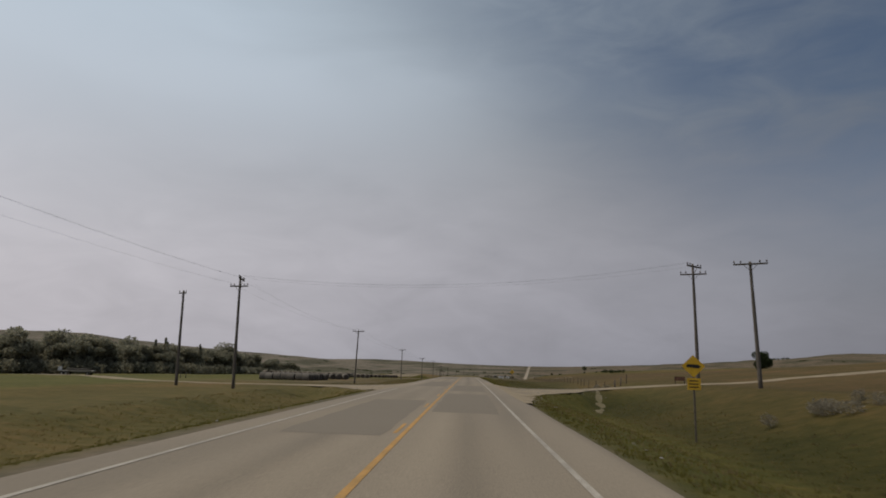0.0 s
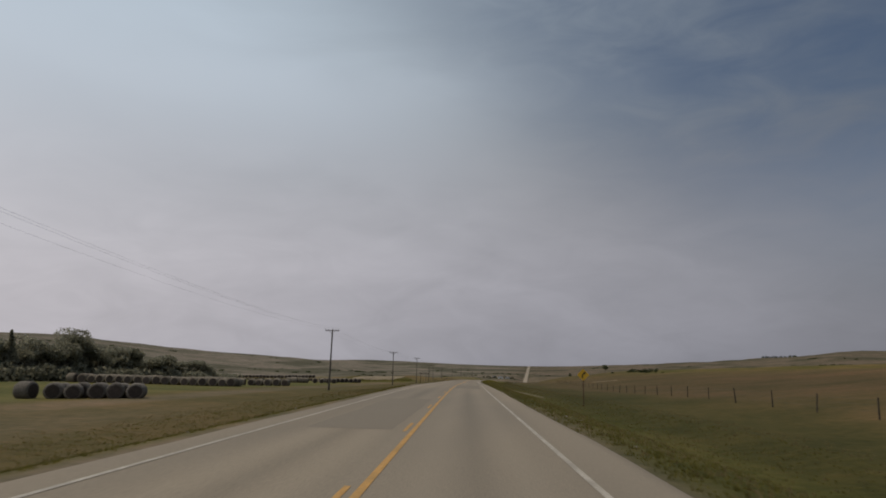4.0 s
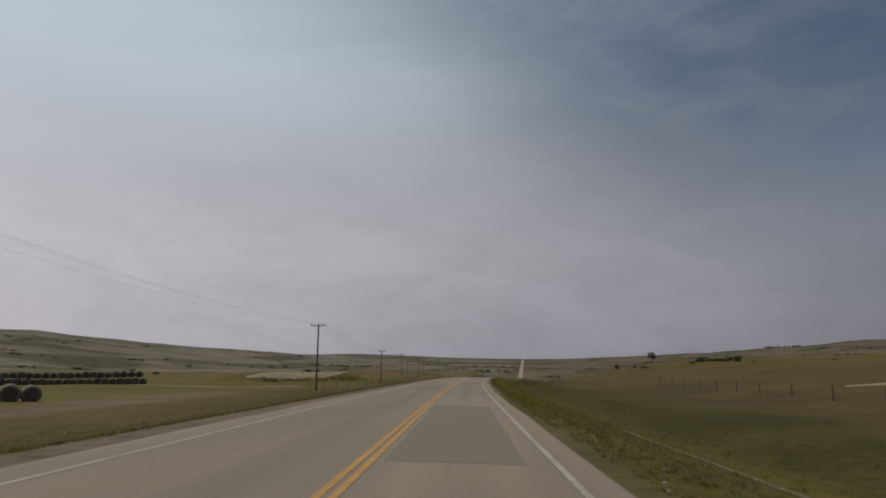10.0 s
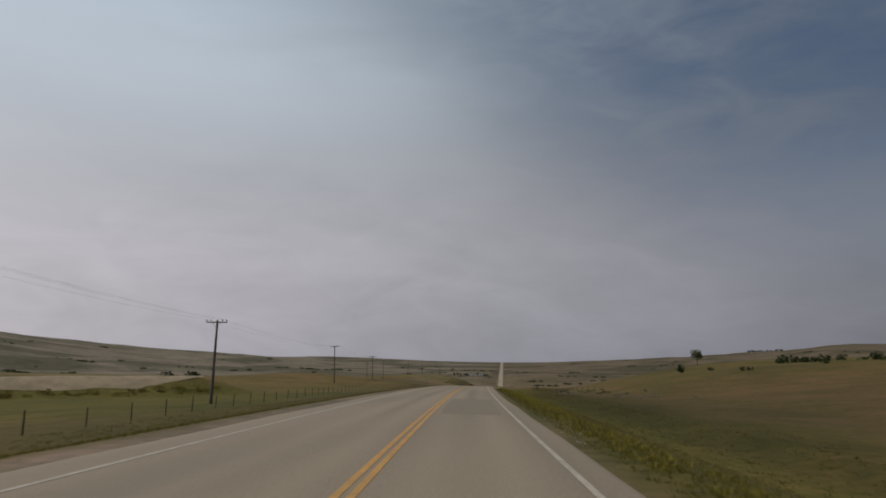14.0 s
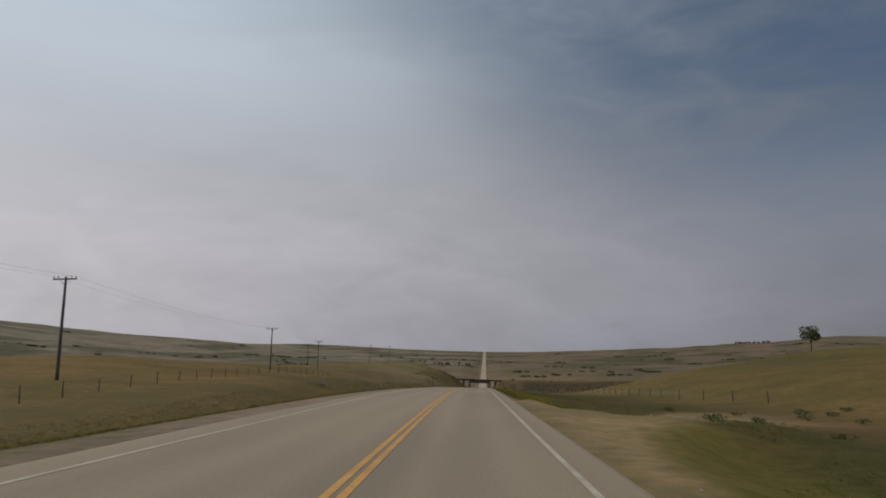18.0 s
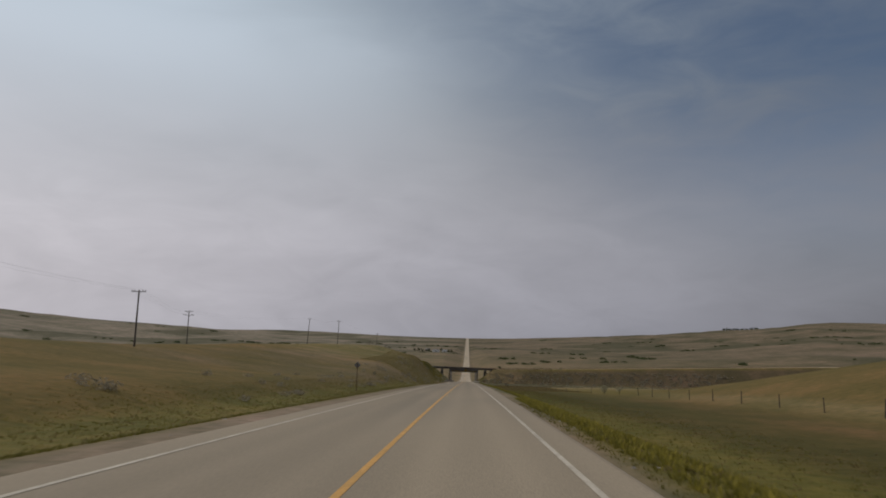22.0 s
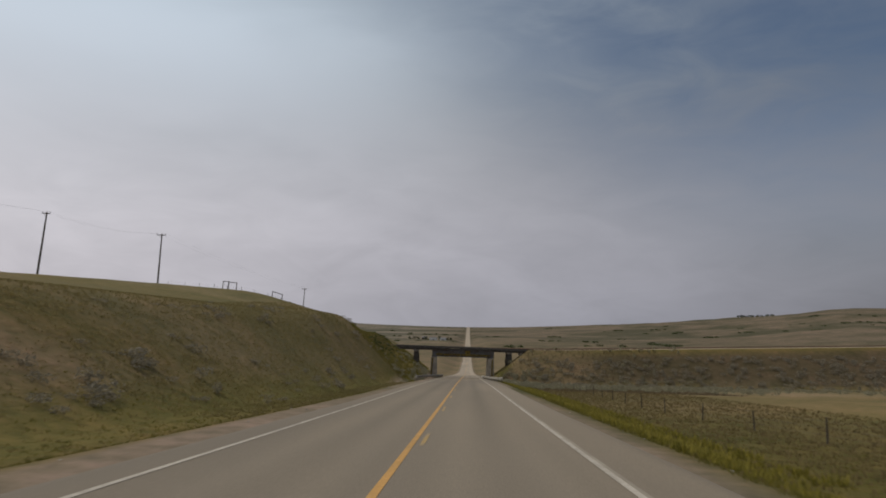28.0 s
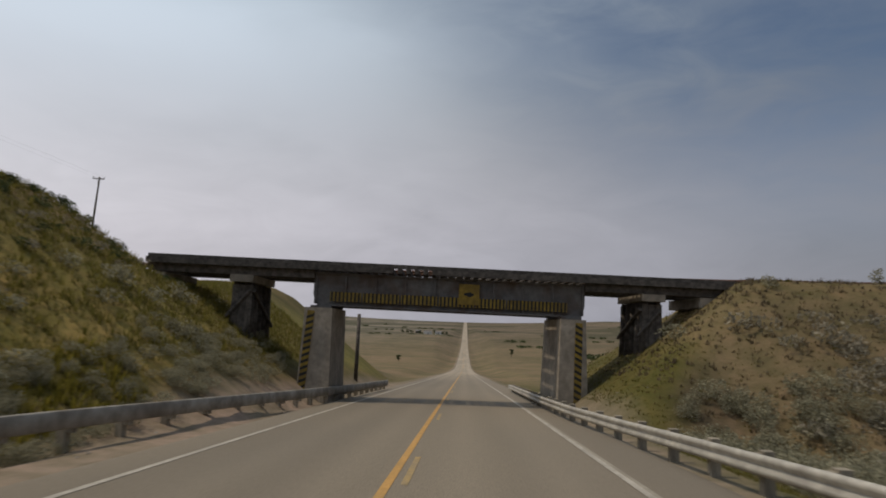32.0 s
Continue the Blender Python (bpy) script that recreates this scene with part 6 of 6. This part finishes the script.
for k, (side, a0, y0, y1) in enumerate(((1, 5.2, 130, 640), (1, 5.6, -5, 130), (-1, 6.4, -5, 200), (-1, 8.4, 200, 580), (-1, 7.4, 580, 815), (1, 6.5, 640, 905))):
    span = (y1 - y0) / 1820
    tufts("verge_grass", int(110000 * span), band(a0, 16, y0, y1, side), M_GRASS_GREEN, "short green grass along the road verges", 131 + k, (0.03, 0.10), 0.22, 5, 0.035)
    tufts("dry_grass", int(70000 * span), band(a0 + 0.3, 18, y0, y1, side, 1.0), M_GRASS_DRY, "dry tan grass in ditches and pasture", 141 + k, (0.03, 0.11), 0.24, 5, 0.032)
tufts("sweet_clover", 1800, band(5.6, 7.6, 310, 425, 1, 1.2), M_CLOVER, "yellow flowering clover along the verge", 39, (0.05, 0.2), 0.14, 6)
tufts("sweet_clover", 10000, band(5.7, 8.6, 425, 650, 1, 1.2), M_CLOVER, "yellow flowering clover along the verge", 33, (0.06, 0.24), 0.14, 6)
tufts("sweet_clover", 6000, band(7.2, 9.4, 650, 800, 1, 1.3), M_CLOVER, "yellow flowering clover along the verge", 38, (0.06, 0.26), 0.12, 6)
tufts("sweet_clover", 6500, band(6.9, 11.0, 770, 862, 1, 1.1), M_CLOVER, "yellow flowering clover along the verge", 37, (0.08, 0.34), 0.16, 7)
tufts("bank_grass", 16000, band(8.0, 30, 740, 866, 1, 1.0), M_GRASS_DRY, "dry tan grass on the low ground by the fence", 46, (0.06, 0.2), 0.2, 5, 0.04)
tufts("sweet_clover", 5000, band(7.7, 10.8, 845, 865, 1, 1.0), M_CLOVER, "yellow flowering clover below the railway bank", 40, (0.12, 0.36), 0.16, 7)
tufts("sweet_clover", 1500, band(7.6, 9.6, 858, 874, -1, 1.0), M_CLOVER, "yellow flowering clover on the cutting slope", 34, (0.1, 0.35), 0.14, 6)
tufts("hill_grass", 30000, band(8.2, 30, 780, 905, -1, 1.0), M_GRASS_HILL, "rough olive grass on the cutting slope", 35, (0.05, 0.17), 0.24, 6, 0.035)
tufts("slope_grass", 7000, band(8.4, 19, 856, 905, -1, 1.0), M_GRASS_GREEN, "taller yellow-green grass on the cutting slope", 47, (0.12, 0.36), 0.2, 7, 0.03)
tufts("bank_grass", 9000, band(8.0, 40, 840, 890, 1, 1.0), M_GRASS_BANK, "dry tan grass on the railway bank", 36, (0.08, 0.24), 0.14, 5, 0.05)


# ---- stones on the shoulder ----
def make_stones():
    rnd = np.random.RandomState(61)
    s = Shape()
    for _ in range(900):
        y = rnd.uniform(0, 900)
        side = -1 if rnd.uniform() < 0.5 else 1
        d = side * rnd.uniform(5.9 if side < 0 or not 200 < y < 640 else 4.95, 7.6 if side < 0 or not 200 < y < 640 else 6.0)
        x, y, z = at_road(d, y)
        r = rnd.uniform(0.02, 0.07)
        pts = [(x + r * rnd.uniform(0.6, 1.2) * math.cos(a), y + r * rnd.uniform(0.6, 1.2) * math.sin(a), z + 0.01) for a in np.linspace(0, 5.2, 5)] + [(x, y, z + r * rnd.uniform(0.5, 1.0))]
        s.add(pts, [(k, (k + 1) % 5, 5) for k in range(5)])
    for _ in range(2600):
        side = 1 if rnd.uniform() < 0.65 else -1
        a, y = rnd.uniform(5.7, 15), 67 + rnd.uniform(-14, 13)
        if abs(y - 68) > np.interp(a, [5, 8, 11, 15], [18, 12, 7.5, 4]):
            continue
        x, y, z = at_road(side * a, y)
        z, r = z + 0.06, rnd.uniform(0.015, 0.05)
        pts = [(x + r * rnd.uniform(0.6, 1.2) * math.cos(q), y + r * rnd.uniform(0.6, 1.2) * math.sin(q), z) for q in np.linspace(0, 5.2, 5)] + [(x, y, z + r * rnd.uniform(0.5, 1.0))]
        s.add(pts, [(k, (k + 1) % 5, 5) for k in range(5)])
    tagged(new("shoulder_stones", s.mesh("shoulder_stones", M_ROCK)), "loose stones along the gravel shoulder", "stones", kind="stuff")


make_stones()


# ---- farm wagon, distant farm ----
def farm_wagon():
    x, y = -62, 139
    ob = thing("farm_trailer", "long pale flatbed farm trailer parked in the field", "trailer", Matrix.Translation((x, y, gz(x, y))) @ pose(0, 0, 0, 0, 0, 20))
    part("bed", Shape().box((0, 0, 1.05), (7.6, 2.4, 0.18)).box((0, 0, 0.85), (7.2, 0.8, 0.24)), M_GALVANISED, ob, "pale metal bed")
    part("headboard", Shape().box((-3.7, 0, 1.55), (0.12, 2.3, 0.9)), M_WHITE_WALL, ob)
    part("load", Shape().box((0.4, 0, 1.35), (5.2, 2.0, 0.42), cut=0.3), M_WOOD, ob, "low load of boards")
    part("drawbar", Shape().rod((3.7, 0, 0.85), (5.2, 0, 0.5), 0.07, n=6), M_RUST, ob)
    for px in (-2.9, -2.0, 2.6):
        for py in (-1.05, 1.05):
            w = part("wheel", Shape().lathe([(0.22, -0.12), (0.45, -0.13), (0.48, 0), (0.45, 0.13), (0.22, 0.12)], 14, Matrix.Translation((px, py, 0.46)) @ Matrix.Rotation(radians(90), 4, "X")), M_TYRE, ob, smooth=True)
            part("rim", Shape().lathe([(0.05, -0.13), (0.2, -0.14), (0.2, 0.14), (0.05, 0.13)], 10, Matrix.Translation((px, py, 0.46)) @ Matrix.Rotation(radians(90), 4, "X")), M_GALVANISED, w)


farm_wagon()


def farm_building(x, y, w, d, h, turn, label, wall_mat):
    z = gz(x, y)
    ob = thing("farm_building", label, "building", Matrix.Translation((x, y, z)) @ pose(0, 0, 0, 0, 0, turn), "distant farmstead")
    s = Shape()
    prof = [(-d / 2, -0.5), (d / 2, -0.5), (d / 2, h), (0, h + d * 0.32), (-d / 2, h)]
    verts = [(sx * w / 2, a, b) for sx in (-1, 1) for a, b in prof]
    s.add(verts, [(0, 1, 2, 3, 4), (9, 8, 7, 6, 5), (0, 5, 6, 1), (1, 6, 7, 2), (4, 9, 5, 0)])
    part("walls", s, wall_mat, ob)
    for sy in (-1, 1):
        r = Shape()
        pts = [(-w / 2 - 0.4, sy * (d / 2 + 0.4), h - 0.2), (w / 2 + 0.4, sy * (d / 2 + 0.4), h - 0.2), (w / 2 + 0.4, 0, h + d * 0.32 + 0.08), (-w / 2 - 0.4, 0, h + d * 0.32 + 0.08)]
        r.add(pts + [(a, b, c + 0.18) for a, b, c in pts], [(0, 1, 2, 3), (7, 6, 5, 4), (0, 4, 5, 1), (1, 5, 6, 2), (2, 6, 7, 3), (3, 7, 4, 0)])
        part("roof_slope", r, M_ROOF, ob)
    part("door", Shape().box((0, -d / 2 - 0.04, 1.2), (min(3.0, w * 0.25), 0.08, 2.6)), M_ROOF, ob)
    for k in (-0.33, 0.33):
        part("window", Shape().box((k * w, -d / 2 - 0.04, h * 0.55), (1.2, 0.08, 1.1)), M_SIGN_BLACK, ob)


farm_building(-78, 2230, 16, 9, 4.0, 8, "white farm shed with a grey roof", M_WHITE_WALL)
farm_building(-56, 2245, 13, 8, 3.6, -6, "low white farmhouse with a grey roof", M_WHITE_WALL)
farm_building(-100, 2262, 12, 9, 4.4, 0, "grey wooden barn among trees", M_WOOD)
for k, (x, y) in enumerate(((-122, 2235), (-112, 2228), (-132, 2244), (-96, 2236), (-46, 2236), (-40, 2242), (-66, 2260))):
    tree(x, y, 8.5 - 0.5 * (k % 3), 10, M_LEAF_DARK, "dark bushy farmyard tree beside sheds", 70 + k, 350, 0.55, 0.03, group="farmyard trees")
